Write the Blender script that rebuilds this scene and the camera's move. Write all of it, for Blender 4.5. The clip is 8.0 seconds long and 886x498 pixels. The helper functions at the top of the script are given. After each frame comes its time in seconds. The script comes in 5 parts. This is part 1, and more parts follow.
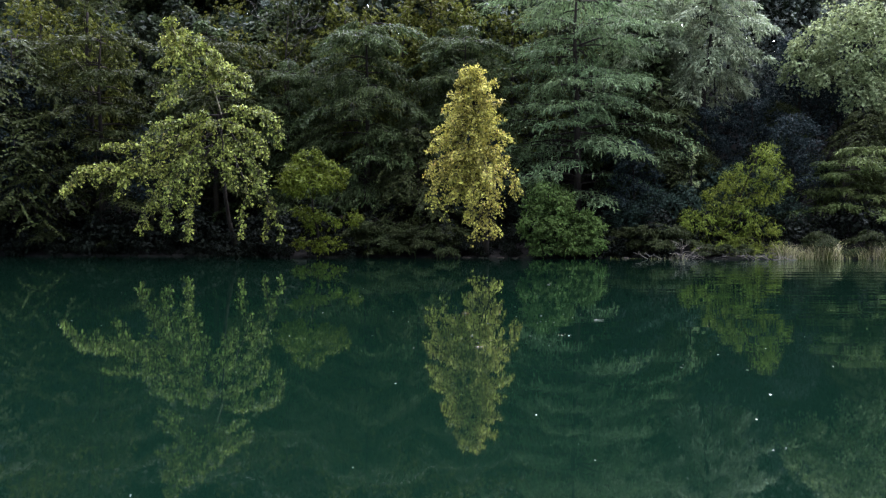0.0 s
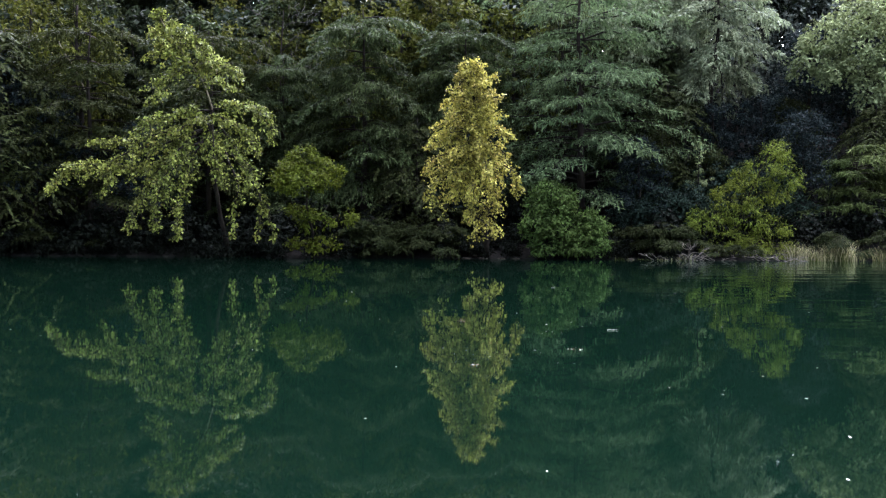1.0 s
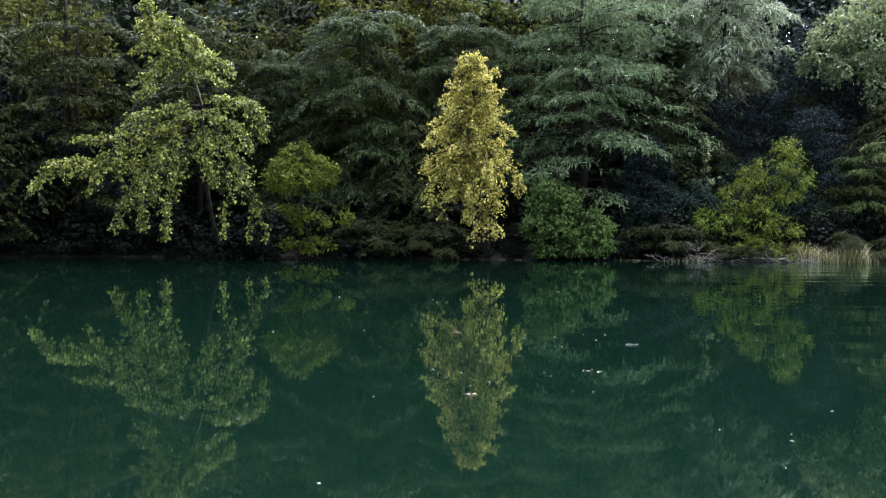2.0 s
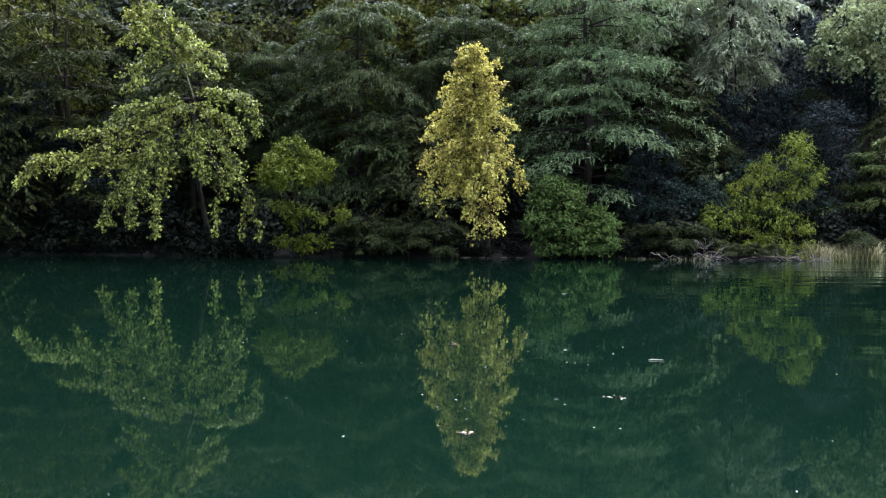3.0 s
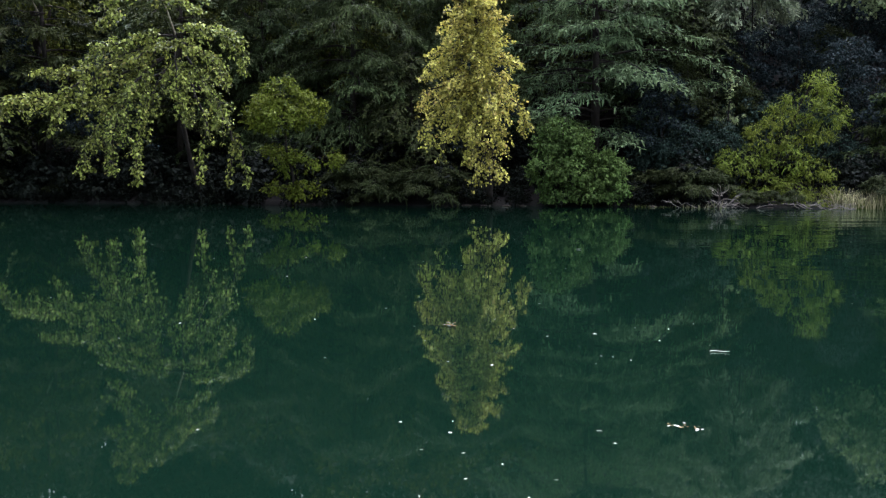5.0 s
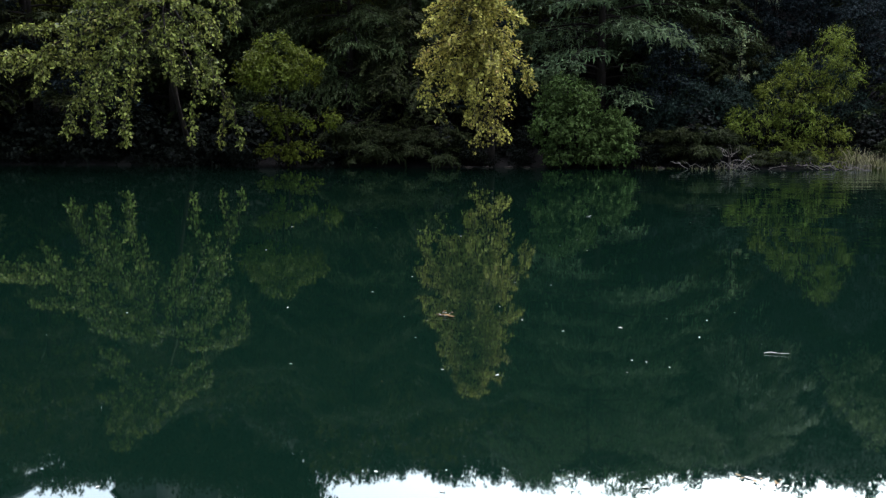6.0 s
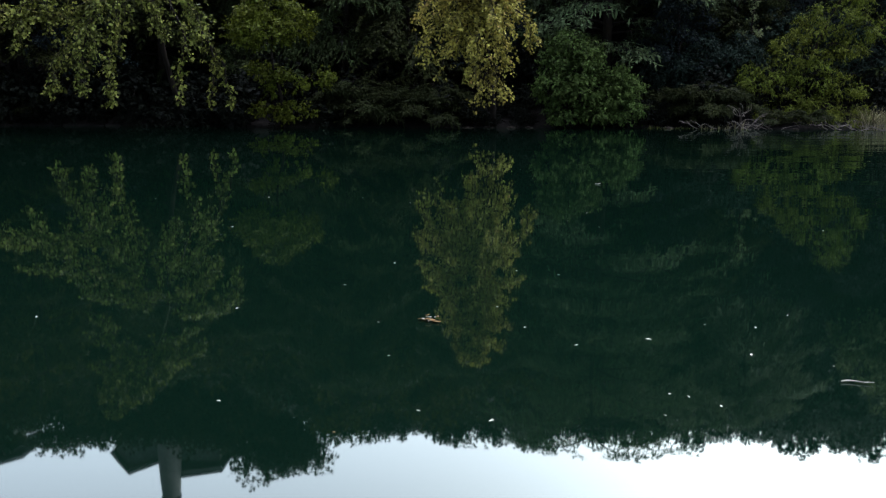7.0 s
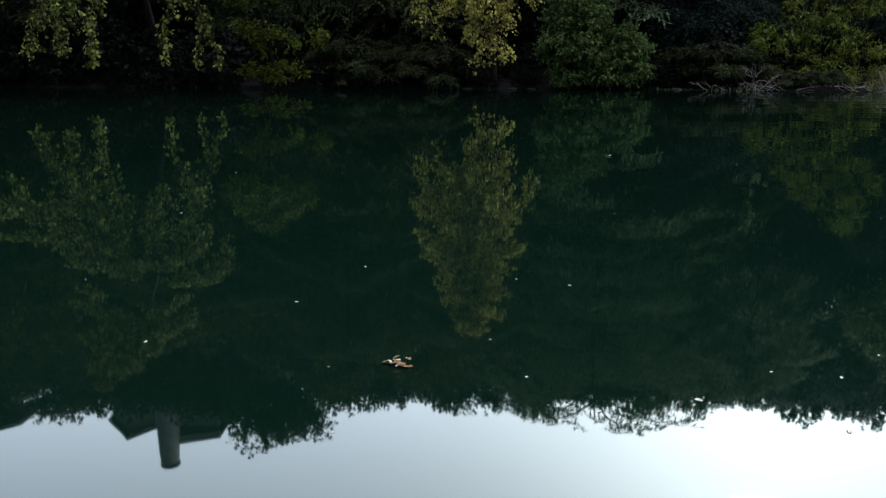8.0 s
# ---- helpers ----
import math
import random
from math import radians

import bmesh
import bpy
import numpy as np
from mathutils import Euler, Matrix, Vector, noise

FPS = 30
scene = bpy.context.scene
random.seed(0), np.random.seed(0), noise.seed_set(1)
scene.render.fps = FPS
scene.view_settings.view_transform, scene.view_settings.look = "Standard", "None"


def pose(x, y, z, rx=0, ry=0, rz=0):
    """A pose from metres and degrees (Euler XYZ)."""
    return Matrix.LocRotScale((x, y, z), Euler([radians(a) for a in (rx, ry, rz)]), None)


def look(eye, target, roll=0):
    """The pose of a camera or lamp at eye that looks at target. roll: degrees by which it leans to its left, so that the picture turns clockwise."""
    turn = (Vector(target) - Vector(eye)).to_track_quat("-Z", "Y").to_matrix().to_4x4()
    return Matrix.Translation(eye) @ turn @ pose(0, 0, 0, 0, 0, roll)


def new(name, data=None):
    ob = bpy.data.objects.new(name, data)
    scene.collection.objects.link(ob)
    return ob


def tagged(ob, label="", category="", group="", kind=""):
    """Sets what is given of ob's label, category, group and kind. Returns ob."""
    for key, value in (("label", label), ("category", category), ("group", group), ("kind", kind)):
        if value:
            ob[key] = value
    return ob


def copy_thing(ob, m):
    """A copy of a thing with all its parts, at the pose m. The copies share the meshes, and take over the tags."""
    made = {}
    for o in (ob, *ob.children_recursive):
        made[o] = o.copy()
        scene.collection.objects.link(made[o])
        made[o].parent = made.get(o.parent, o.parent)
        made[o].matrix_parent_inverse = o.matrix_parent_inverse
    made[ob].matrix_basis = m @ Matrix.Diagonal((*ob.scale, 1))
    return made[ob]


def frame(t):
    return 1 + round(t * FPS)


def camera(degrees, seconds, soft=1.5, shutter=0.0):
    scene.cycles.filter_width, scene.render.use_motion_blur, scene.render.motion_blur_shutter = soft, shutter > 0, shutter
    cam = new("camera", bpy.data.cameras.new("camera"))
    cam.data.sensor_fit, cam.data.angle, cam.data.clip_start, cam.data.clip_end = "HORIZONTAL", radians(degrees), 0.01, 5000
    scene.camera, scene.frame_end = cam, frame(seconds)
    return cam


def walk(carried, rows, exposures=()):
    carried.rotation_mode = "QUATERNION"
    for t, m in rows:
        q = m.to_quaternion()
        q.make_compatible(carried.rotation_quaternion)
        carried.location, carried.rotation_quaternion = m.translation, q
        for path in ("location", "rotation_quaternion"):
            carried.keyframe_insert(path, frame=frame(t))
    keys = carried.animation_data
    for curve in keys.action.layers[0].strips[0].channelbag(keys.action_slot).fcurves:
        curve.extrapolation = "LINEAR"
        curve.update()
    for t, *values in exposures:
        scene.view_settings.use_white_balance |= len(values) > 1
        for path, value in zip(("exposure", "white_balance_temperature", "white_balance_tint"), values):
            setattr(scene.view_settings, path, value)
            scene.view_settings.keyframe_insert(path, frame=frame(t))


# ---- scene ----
cam = camera(56.9, 8.0, soft=1.25)
# seconds, x, y, height, pitch, yaw, roll: a slow low flight over the water that ends tilting down
ROWS = [
    (0.0, 0.117, -1.282, 1.190, -1.00, 1.23, -0.1),
    (0.5, 0.165, -0.572, 1.170, -0.95, 1.26, -0.15),
    (1.0, 0.199, 0.126, 1.150, -0.95, 1.31, -0.2),
    (1.5, 0.226, 0.825, 1.140, -0.91, 1.32, -0.2),
    (3.0, 0.293, 2.703, 1.140, -1.09, 1.40, -0.25),
    (3.5, 0.300, 3.233, 1.140, -1.55, 1.40, -0.25),
    (4.0, 0.305, 3.707, 1.150, -2.44, 1.46, -0.25),
    (4.5, 0.307, 4.142, 1.155, -3.58, 1.46, -0.2),
    (6.0, 0.322, 5.678, 1.171, -7.61, 1.56, -0.1),
    (6.5, 0.353, 6.217, 1.176, -9.00, 1.62, 0.0),
    (7.0, 0.393, 6.781, 1.182, -10.43, 1.69, 0.0),
    (7.5, 0.429, 7.363, 1.189, -11.77, 1.67, 0.0),
    (8.0, 0.469, 7.975, 1.198, -13.16, 1.77, 0.0),
]
EXPOSURES = [(0.0, 2.68, 4940, 14), (3.0, 2.83, 4940, 14), (4.6, 2.76, 4940, 14), (5.8, 1.99, 4940, 14), (7.0, 1.37, 4940, 14), (8.0, 1.12, 4940, 14)]
walk(cam, [(t, pose(x, y, z, 90 + pitch, roll, yaw)) for t, x, y, z, pitch, yaw, roll in ROWS], EXPOSURES)

# ---- light: evening sky, the sun low behind the wooded hill ----
SUN_EL, SUN_AZ = 33.0, 22.0          # degrees; azimuth from straight ahead towards the right
world = bpy.data.worlds.new("evening_sky")
scene.world = world
world.use_nodes = True
wn = world.node_tree
wn.nodes.clear()
sky = wn.nodes.new("ShaderNodeTexSky")
sky.sky_type = "NISHITA"
sky.sun_disc = False
sky.sun_elevation = radians(SUN_EL)
sky.sun_rotation = radians(SUN_AZ)
sky.air_density, sky.dust_density, sky.ozone_density = 1.0, 9.0, 1.0
bg = wn.nodes.new("ShaderNodeBackground")
bg.inputs[1].default_value = 0.055
wout = wn.nodes.new("ShaderNodeOutputWorld")
wn.links.new(sky.outputs[0], bg.inputs[0])
veil = wn.nodes.new("ShaderNodeBackground")           # thin high cloud over the whole sky
veil.inputs[0].default_value = (1.10, 0.97, 0.86, 1)
way_up = wn.nodes.new("ShaderNodeTexCoord")
sunward = wn.nodes.new("ShaderNodeVectorMath")        # the veil is brighter towards the sun, in one broad lobe
sunward.operation = "DOT_PRODUCT"
sunward.inputs[1].default_value = (math.sin(radians(SUN_AZ)) * math.cos(radians(SUN_EL)), math.cos(radians(SUN_AZ)) * math.cos(radians(SUN_EL)), math.sin(radians(SUN_EL)))
wn.links.new(way_up.outputs["Generated"], sunward.inputs[0])
lobe = wn.nodes.new("ShaderNodeMapRange")
lobe.interpolation_type = "SMOOTHSTEP"
lobe.inputs["From Min"].default_value, lobe.inputs["From Max"].default_value = -0.1, 1.05
lobe.inputs["To Min"].default_value, lobe.inputs["To Max"].default_value = 0.10, 2.75
wn.links.new(sunward.outputs["Value"], lobe.inputs["Value"])
wn.links.new(lobe.outputs[0], veil.inputs[1])
both = wn.nodes.new("ShaderNodeAddShader")
wn.links.new(bg.outputs[0], both.inputs[0])
wn.links.new(veil.outputs[0], both.inputs[1])
wn.links.new(both.outputs[0], wout.inputs[0])
sun_data = bpy.data.lights.new("sun", "SUN")
sun_data.energy, sun_data.angle, sun_data.color = 0.6, radians(10), (1.0, 0.9, 0.75)
sun = new("sun", sun_data)
sun_to = Vector((math.sin(radians(SUN_AZ)) * math.cos(radians(SUN_EL)), math.cos(radians(SUN_AZ)) * math.cos(radians(SUN_EL)), math.sin(radians(SUN_EL))))
sun.matrix_world = look(sun_to * 200, (0, 0, 0))


# ---- materials ----
def nodes_of(name):
    mat = bpy.data.materials.new(name)
    mat.use_nodes = True
    nt = mat.node_tree
    nt.nodes.clear()
    out = nt.nodes.new("ShaderNodeOutputMaterial")
    return mat, nt, out


def noise_node(nt, scale, detail=4.0, rough=0.55, coords="Object", stretch=None):
    tc = nt.nodes.new("ShaderNodeTexCoord")
    n = nt.nodes.new("ShaderNodeTexNoise")
    n.inputs["Scale"].default_value = scale
    n.inputs["Detail"].default_value = detail
    n.inputs["Roughness"].default_value = rough
    if stretch:
        mp = nt.nodes.new("ShaderNodeMapping")
        mp.inputs["Scale"].default_value = stretch
        nt.links.new(tc.outputs[coords], mp.inputs[0])
        nt.links.new(mp.outputs[0], n.inputs["Vector"])
    else:
        nt.links.new(tc.outputs[coords], n.inputs["Vector"])
    return n


def ramp_node(nt, source, stops):
    r = nt.nodes.new("ShaderNodeValToRGB")
    while len(r.color_ramp.elements) < len(stops):
        r.color_ramp.elements.new(0.5)
    for el, (p, c) in zip(r.color_ramp.elements, stops):
        el.position, el.color = p, (*c, 1)
    nt.links.new(source, r.inputs[0])
    return r


def leaf_material(name, dark, mid, light, through_light=0.3, rough=0.55, odd=None, gloss=0.04):
    """Leaves: each leaf has its own tone, each clump drifts in tone; some light comes through."""
    mat, nt, out = nodes_of(name)
    geo = nt.nodes.new("ShaderNodeNewGeometry")
    stops = [(0.0, dark), (0.5, mid), (0.93, light)]
    stops.append((1.0, odd or light))
    r = ramp_node(nt, geo.outputs["Random Per Island"], stops)
    big = noise_node(nt, 0.55, 2.0)
    info = nt.nodes.new("ShaderNodeObjectInfo")
    hue = nt.nodes.new("ShaderNodeHueSaturation")
    m1 = nt.nodes.new("ShaderNodeMapRange")
    m1.inputs["From Min"].default_value, m1.inputs["From Max"].default_value = 0.3, 0.7
    m1.inputs["To Min"].default_value, m1.inputs["To Max"].default_value = 0.72, 1.25
    nt.links.new(big.outputs[0], m1.inputs["Value"])
    m2 = nt.nodes.new("ShaderNodeMapRange")
    m2.inputs["To Min"].default_value, m2.inputs["To Max"].default_value = 0.492, 0.508
    nt.links.new(info.outputs["Random"], m2.inputs["Value"])
    nt.links.new(m1.outputs[0], hue.inputs["Value"])
    nt.links.new(m2.outputs[0], hue.inputs["Hue"])
    nt.links.new(r.outputs[0], hue.inputs["Color"])
    p = nt.nodes.new("ShaderNodeBsdfPrincipled")
    p.inputs["Roughness"].default_value = rough
    p.inputs["Specular IOR Level"].default_value = gloss
    nt.links.new(hue.outputs[0], p.inputs["Base Color"])
    tr = nt.nodes.new("ShaderNodeBsdfTranslucent")
    nt.links.new(hue.outputs[0], tr.inputs["Color"])
    mix = nt.nodes.new("ShaderNodeMixShader")
    mix.inputs[0].default_value = through_light
    nt.links.new(p.outputs[0], mix.inputs[1])
    nt.links.new(tr.outputs[0], mix.inputs[2])
    nt.links.new(mix.outputs[0], out.inputs[0])
    return mat


def surface_material(name, stops, scale, rough=0.8, bump=0.3, bump_scale=None, stretch=None, coords="Object", fine=None):
    mat, nt, out = nodes_of(name)
    n = noise_node(nt, scale, 6.0, 0.6, coords, stretch)
    r = ramp_node(nt, n.outputs[0], stops)
    p = nt.nodes.new("ShaderNodeBsdfPrincipled")
    p.inputs["Roughness"].default_value = rough
    p.inputs["Specular IOR Level"].default_value = 0.5 if rough < 0.2 else 0.04
    colour = r.outputs[0]
    if fine:
        n3 = noise_node(nt, fine, 3.0, 0.6, coords)
        r3 = ramp_node(nt, n3.outputs[0], [(0.35, (0.55, 0.55, 0.55)), (0.65, (1.2, 1.2, 1.2))])
        mul = nt.nodes.new("ShaderNodeMix")
        mul.data_type, mul.blend_type = "RGBA", "MULTIPLY"
        mul.inputs[0].default_value = 1.0
        nt.links.new(colour, mul.inputs[6])
        nt.links.new(r3.outputs[0], mul.inputs[7])
        colour = mul.outputs[2]
    nt.links.new(colour, p.inputs["Base Color"])
    n2 = noise_node(nt, bump_scale or scale * 3, 5.0, 0.6, coords, stretch)
    b = nt.nodes.new("ShaderNodeBump")
    b.inputs["Strength"].default_value = bump
    b.inputs["Distance"].default_value = 0.05
    nt.links.new(n2.outputs[0], b.inputs["Height"])
    nt.links.new(b.outputs[0], p.inputs["Normal"])
    nt.links.new(p.outputs[0], out.inputs[0])
    return mat


def water_material():
    """Deep green river water: murky body colour under a clear reflecting skin with faint ripples."""
    mat, nt, out = nodes_of("green_river_water")
    body = noise_node(nt, 0.12, 4.0, 0.6)
    r = ramp_node(nt, body.outputs[0], [(0.3, (0.00110, 0.0037, 0.00205)), (0.7, (0.0014, 0.0045, 0.0025))])
    murk = nt.nodes.new("ShaderNodeBsdfDiffuse")
    nt.links.new(r.outputs[0], murk.inputs["Color"])
    skin = nt.nodes.new("ShaderNodeBsdfGlossy")
    skin.inputs["Color"].default_value = (0.88, 1.0, 0.91, 1)
    skin.inputs["Roughness"].default_value = 0.022
    fres = nt.nodes.new("ShaderNodeFresnel")
    fres.inputs["IOR"].default_value = 1.333
    share = nt.nodes.new("ShaderNodeMath")            # the mirror is dulled to a little under its Fresnel share
    share.operation = "MULTIPLY"
    share.inputs[1].default_value = 0.97
    nt.links.new(fres.outputs[0], share.inputs[0])
    whole = nt.nodes.new("ShaderNodeMixShader")
    nt.links.new(share.outputs[0], whole.inputs[0])
    nt.links.new(murk.outputs[0], whole.inputs[1])
    nt.links.new(skin.outputs[0], whole.inputs[2])
    # two ripple trains, stronger in wandering patches
    fine = noise_node(nt, 1.8, 1.5, 0.45, "Object", (0.55, 1.5, 1.0))
    wide = noise_node(nt, 0.35, 2.0, 0.5, "Object", (0.6, 1.4, 1.0))
    patch = noise_node(nt, 0.07, 2.0, 0.5)
    pm = nt.nodes.new("ShaderNodeMapRange")
    pm.inputs["From Min"].default_value, pm.inputs["From Max"].default_value = 0.45, 0.68
    pm.inputs["To Min"].default_value, pm.inputs["To Max"].default_value = 0.25, 1.0
    nt.links.new(patch.outputs[0], pm.inputs["Value"])
    mul = nt.nodes.new("ShaderNodeMath")
    mul.operation = "MULTIPLY"
    nt.links.new(fine.outputs[0], mul.inputs[0])
    nt.links.new(pm.outputs[0], mul.inputs[1])
    add = nt.nodes.new("ShaderNodeMath")
    add.operation = "MULTIPLY_ADD"
    add.inputs[1].default_value = 2.4
    nt.links.new(wide.outputs[0], add.inputs[0])
    nt.links.new(mul.outputs[0], add.inputs[2])
    # a light breeze draws long low ripples along the reedy shore
    place = nt.nodes.new("ShaderNodeTexCoord")
    axes = nt.nodes.new("ShaderNodeSeparateXYZ")
    nt.links.new(place.outputs["Object"], axes.inputs[0])
    breeze = nt.nodes.new("ShaderNodeMapRange")
    breeze.inputs["From Min"].default_value, breeze.inputs["From Max"].default_value = 2.0, 13.0
    breeze.inputs["To Min"].default_value, breeze.inputs["To Max"].default_value = 0.0, 26.0
    nt.links.new(axes.outputs[0], breeze.inputs["Value"])
    long = noise_node(nt, 0.5, 2.0, 0.5, "Object", (0.22, 1.5, 1.0))
    drawn = nt.nodes.new("ShaderNodeMath")
    drawn.operation = "MULTIPLY_ADD"
    nt.links.new(long.outputs[0], drawn.inputs[0])
    nt.links.new(breeze.outputs[0], drawn.inputs[1])
    nt.links.new(add.outputs[0], drawn.inputs[2])
    b = nt.nodes.new("ShaderNodeBump")
    b.inputs["Strength"].default_value = 1.0
    b.inputs["Distance"].default_value = 0.0010
    nt.links.new(drawn.outputs[0], b.inputs["Height"])
    for node in (murk, skin, fres):
        nt.links.new(b.outputs[0], node.inputs["Normal"])
    nt.links.new(whole.outputs[0], out.inputs[0])
    return mat


WATER = water_material()
# earth near black: the shade under the bank's trees sits in its colour
SOIL = surface_material("shaded_bank_soil", [(0.3, (0.009, 0.008, 0.007)), (0.55, (0.015, 0.0135, 0.011)), (0.75, (0.014, 0.016, 0.010))], 0.7, 0.95, 0.6, 6.0, fine=9.0)
# furrowed bark darkened so that its colour holds the shade hiding the trunks
BARK = surface_material("shade_dark_furrowed_bark", [(0.3, (0.014, 0.0115, 0.009)), (0.7, (0.037, 0.031, 0.025))], 5.0, 0.9, 0.7, 14.0, (1, 1, 0.25))
PALE_BARK = surface_material("pale_flaking_bark", [(0.35, (0.09, 0.075, 0.05)), (0.5, (0.19, 0.165, 0.115)), (0.65, (0.28, 0.25, 0.18))], 4.0, 0.8, 0.3, 12.0, (1, 1, 0.4))
GREY_TWIG = surface_material("grey_bare_twig", [(0.3, (0.055, 0.05, 0.043)), (0.7, (0.12, 0.108, 0.092))], 6.0, 0.85, 0.3)
DRIFTWOOD = surface_material("bleached_driftwood", [(0.3, (0.10, 0.085, 0.068)), (0.7, (0.29, 0.255, 0.21))], 6.0, 0.85, 0.5, 20.0)
ROCK = surface_material("wet_bank_rock", [(0.3, (0.028, 0.023, 0.018)), (0.7, (0.065, 0.054, 0.041))], 3.0, 0.75, 0.6, 9.0, fine=20.0)
STUCCO = surface_material("weathered_pale_stucco", [(0.3, (0.42, 0.41, 0.37)), (0.7, (0.56, 0.54, 0.48))], 1.2, 0.9, 0.2, 20.0, fine=14.0)
SHINGLE = surface_material("dark_roof_shingle", [(0.3, (0.03, 0.035, 0.045)), (0.7, (0.065, 0.07, 0.08))], 2.0, 0.85, 0.5, 15.0, (1, 1, 4))
TRIM = surface_material("grey_painted_trim", [(0.3, (0.35, 0.34, 0.30)), (0.7, (0.46, 0.44, 0.39))], 2.0, 0.7, 0.1)
PANE = surface_material("dark_window_glass", [(0.3, (0.02, 0.024, 0.03)), (0.7, (0.03, 0.034, 0.04))], 1.0, 0.08, 0.0)
SYCAMORE_LEAF = leaf_material("sycamore_leaf", (0.032, 0.0355, 0.0065), (0.128, 0.142, 0.026), (0.32, 0.355, 0.065), 0.22, 0.45, (0.267, 0.219, 0.0623), 0.08)
GOLDEN_LEAF = leaf_material("golden_sycamore_leaf", (0.09045, 0.08235, 0.01512), (0.335, 0.305, 0.056), (0.603, 0.549, 0.1008), 0.22, 0.45, (0.447, 0.304, 0.0901), 0.08)
SHRUB_LEAF = leaf_material("olive_shrub_leaf", (0.03848, 0.0468, 0.00442), (0.074, 0.09, 0.0085), (0.1221, 0.1485, 0.01403), 0.3)
GREEN_LEAF = leaf_material("deep_green_shrub_leaf", (0.0312, 0.0468, 0.0104), (0.06, 0.09, 0.02), (0.099, 0.1485, 0.033), 0.24)
YELLOW_LEAF = leaf_material("yellow_green_bush_leaf", (0.05616, 0.0676, 0.00806), (0.108, 0.13, 0.0155), (0.1782, 0.2145, 0.02557), 0.25)
CYPRESS_LEAF = leaf_material("cypress_needle_spray", (0.02288, 0.02964, 0.00988), (0.044, 0.057, 0.019), (0.0726, 0.09405, 0.03135), 0.25)
CYPRESS_BLUE = leaf_material("blue_green_needle_spray", (0.052, 0.06968, 0.03016), (0.1, 0.134, 0.058), (0.165, 0.2211, 0.0957), 0.25, 0.6, None, 0.03)
FOREST_LEAF = leaf_material("forest_leaf", (0.0156, 0.0182, 0.0052), (0.03, 0.035, 0.01), (0.0495, 0.05775, 0.0165), 0.28)
# bank shade and its bluish cast put into a darker leaf colour
SHADE_LEAF = leaf_material("shaded_bank_leaf", (0.00754, 0.01066, 0.00988), (0.0145, 0.0205, 0.019), (0.02392, 0.03383, 0.03135), 0.25)
FOREST_OLIVE = leaf_material("olive_forest_leaf", (0.0312, 0.03328, 0.00468), (0.06, 0.064, 0.009), (0.099, 0.1056, 0.01485), 0.28)
# distance haze painted into the leaves: paler and bluer than the other forest
FOREST_HAZE = leaf_material("hazed_forest_leaf", (0.0638, 0.08, 0.0638), (0.121, 0.136, 0.103), (0.198, 0.202, 0.161), 0.26)
WILLOW_LEAF = leaf_material("grey_willow_leaf", (0.0962, 0.1092, 0.06136), (0.185, 0.21, 0.118), (0.3052, 0.3465, 0.1947), 0.25)
# for filler trees: the dim bluish tone of the wood's gaps as leaf colour
FILL_LEAF = leaf_material("shaded_gap_leaf", (0.0104, 0.01378, 0.0065), (0.02, 0.0265, 0.0125), (0.033, 0.04372, 0.02063), 0.25)
# near-black leaf: shade at the bank's foot is painted into the undergrowth
BRUSH_LEAF = leaf_material("shaded_undergrowth_leaf", (0.00348, 0.00464, 0.0029), (0.00696, 0.0087, 0.00522), (0.0128, 0.0151, 0.0087), 0.2)
FERN_LEAF = leaf_material("dull_feathery_spray", (0.0156, 0.01872, 0.00624), (0.03, 0.036, 0.012), (0.0495, 0.0594, 0.0198), 0.25)
REED = leaf_material("dry_reed_blade", (0.08, 0.072, 0.036), (0.2, 0.18, 0.09), (0.38, 0.342, 0.171), 0.25, 0.5, (0.542, 0.487, 0.313))
CYPRESS_GREEN = leaf_material("green_needle_spray", (0.03744, 0.0468, 0.01352), (0.072, 0.09, 0.026), (0.1188, 0.1485, 0.0429), 0.25)
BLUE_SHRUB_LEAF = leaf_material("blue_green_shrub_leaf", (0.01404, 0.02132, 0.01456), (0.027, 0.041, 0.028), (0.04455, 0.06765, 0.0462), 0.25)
REED_GREEN = leaf_material("green_reed_blade", (0.0348, 0.0435, 0.00928), (0.0754, 0.087, 0.0186), (0.145, 0.145, 0.0406), 0.25)
ROUND_LEAF = leaf_material("pale_sycamore_leaf", (0.0962, 0.1102, 0.0468), (0.185, 0.212, 0.09), (0.3052, 0.3498, 0.1485), 0.22)
HIGH_LEAF = leaf_material("olive_high_leaf", (0.0104, 0.012, 0.0024), (0.026, 0.03, 0.006), (0.0572, 0.066, 0.0132), 0.28)
FLOAT_PALE = leaf_material("pale_dead_leaf", (0.234, 0.221, 0.1755), (0.36, 0.34, 0.27), (0.504, 0.476, 0.378), 0.1, 0.4)
FLOAT_BROWN = leaf_material("brown_dead_leaf", (0.07, 0.035, 0.0098), (0.154, 0.0875, 0.0245), (0.294, 0.217, 0.105), 0.1, 0.6, None, 0.05)


# ---- building blocks ----
def mesh_from(name, verts, tris, mat, smooth=False):
    verts = np.asarray(verts, np.float32).reshape(-1, 3)
    tris = np.asarray(tris, np.int32).reshape(-1, 3)
    me = bpy.data.meshes.new(name)
    me.vertices.add(len(verts))
    me.vertices.foreach_set("co", verts.ravel())
    me.loops.add(tris.size)
    me.loops.foreach_set("vertex_index", tris.ravel())
    me.polygons.add(len(tris))
    me.polygons.foreach_set("loop_start", np.arange(0, tris.size, 3, dtype=np.int32))
    me.polygons.foreach_set("use_smooth", np.full(len(tris), smooth))
    me.update(calc_edges=True)
    me.materials.append(mat)
    return me


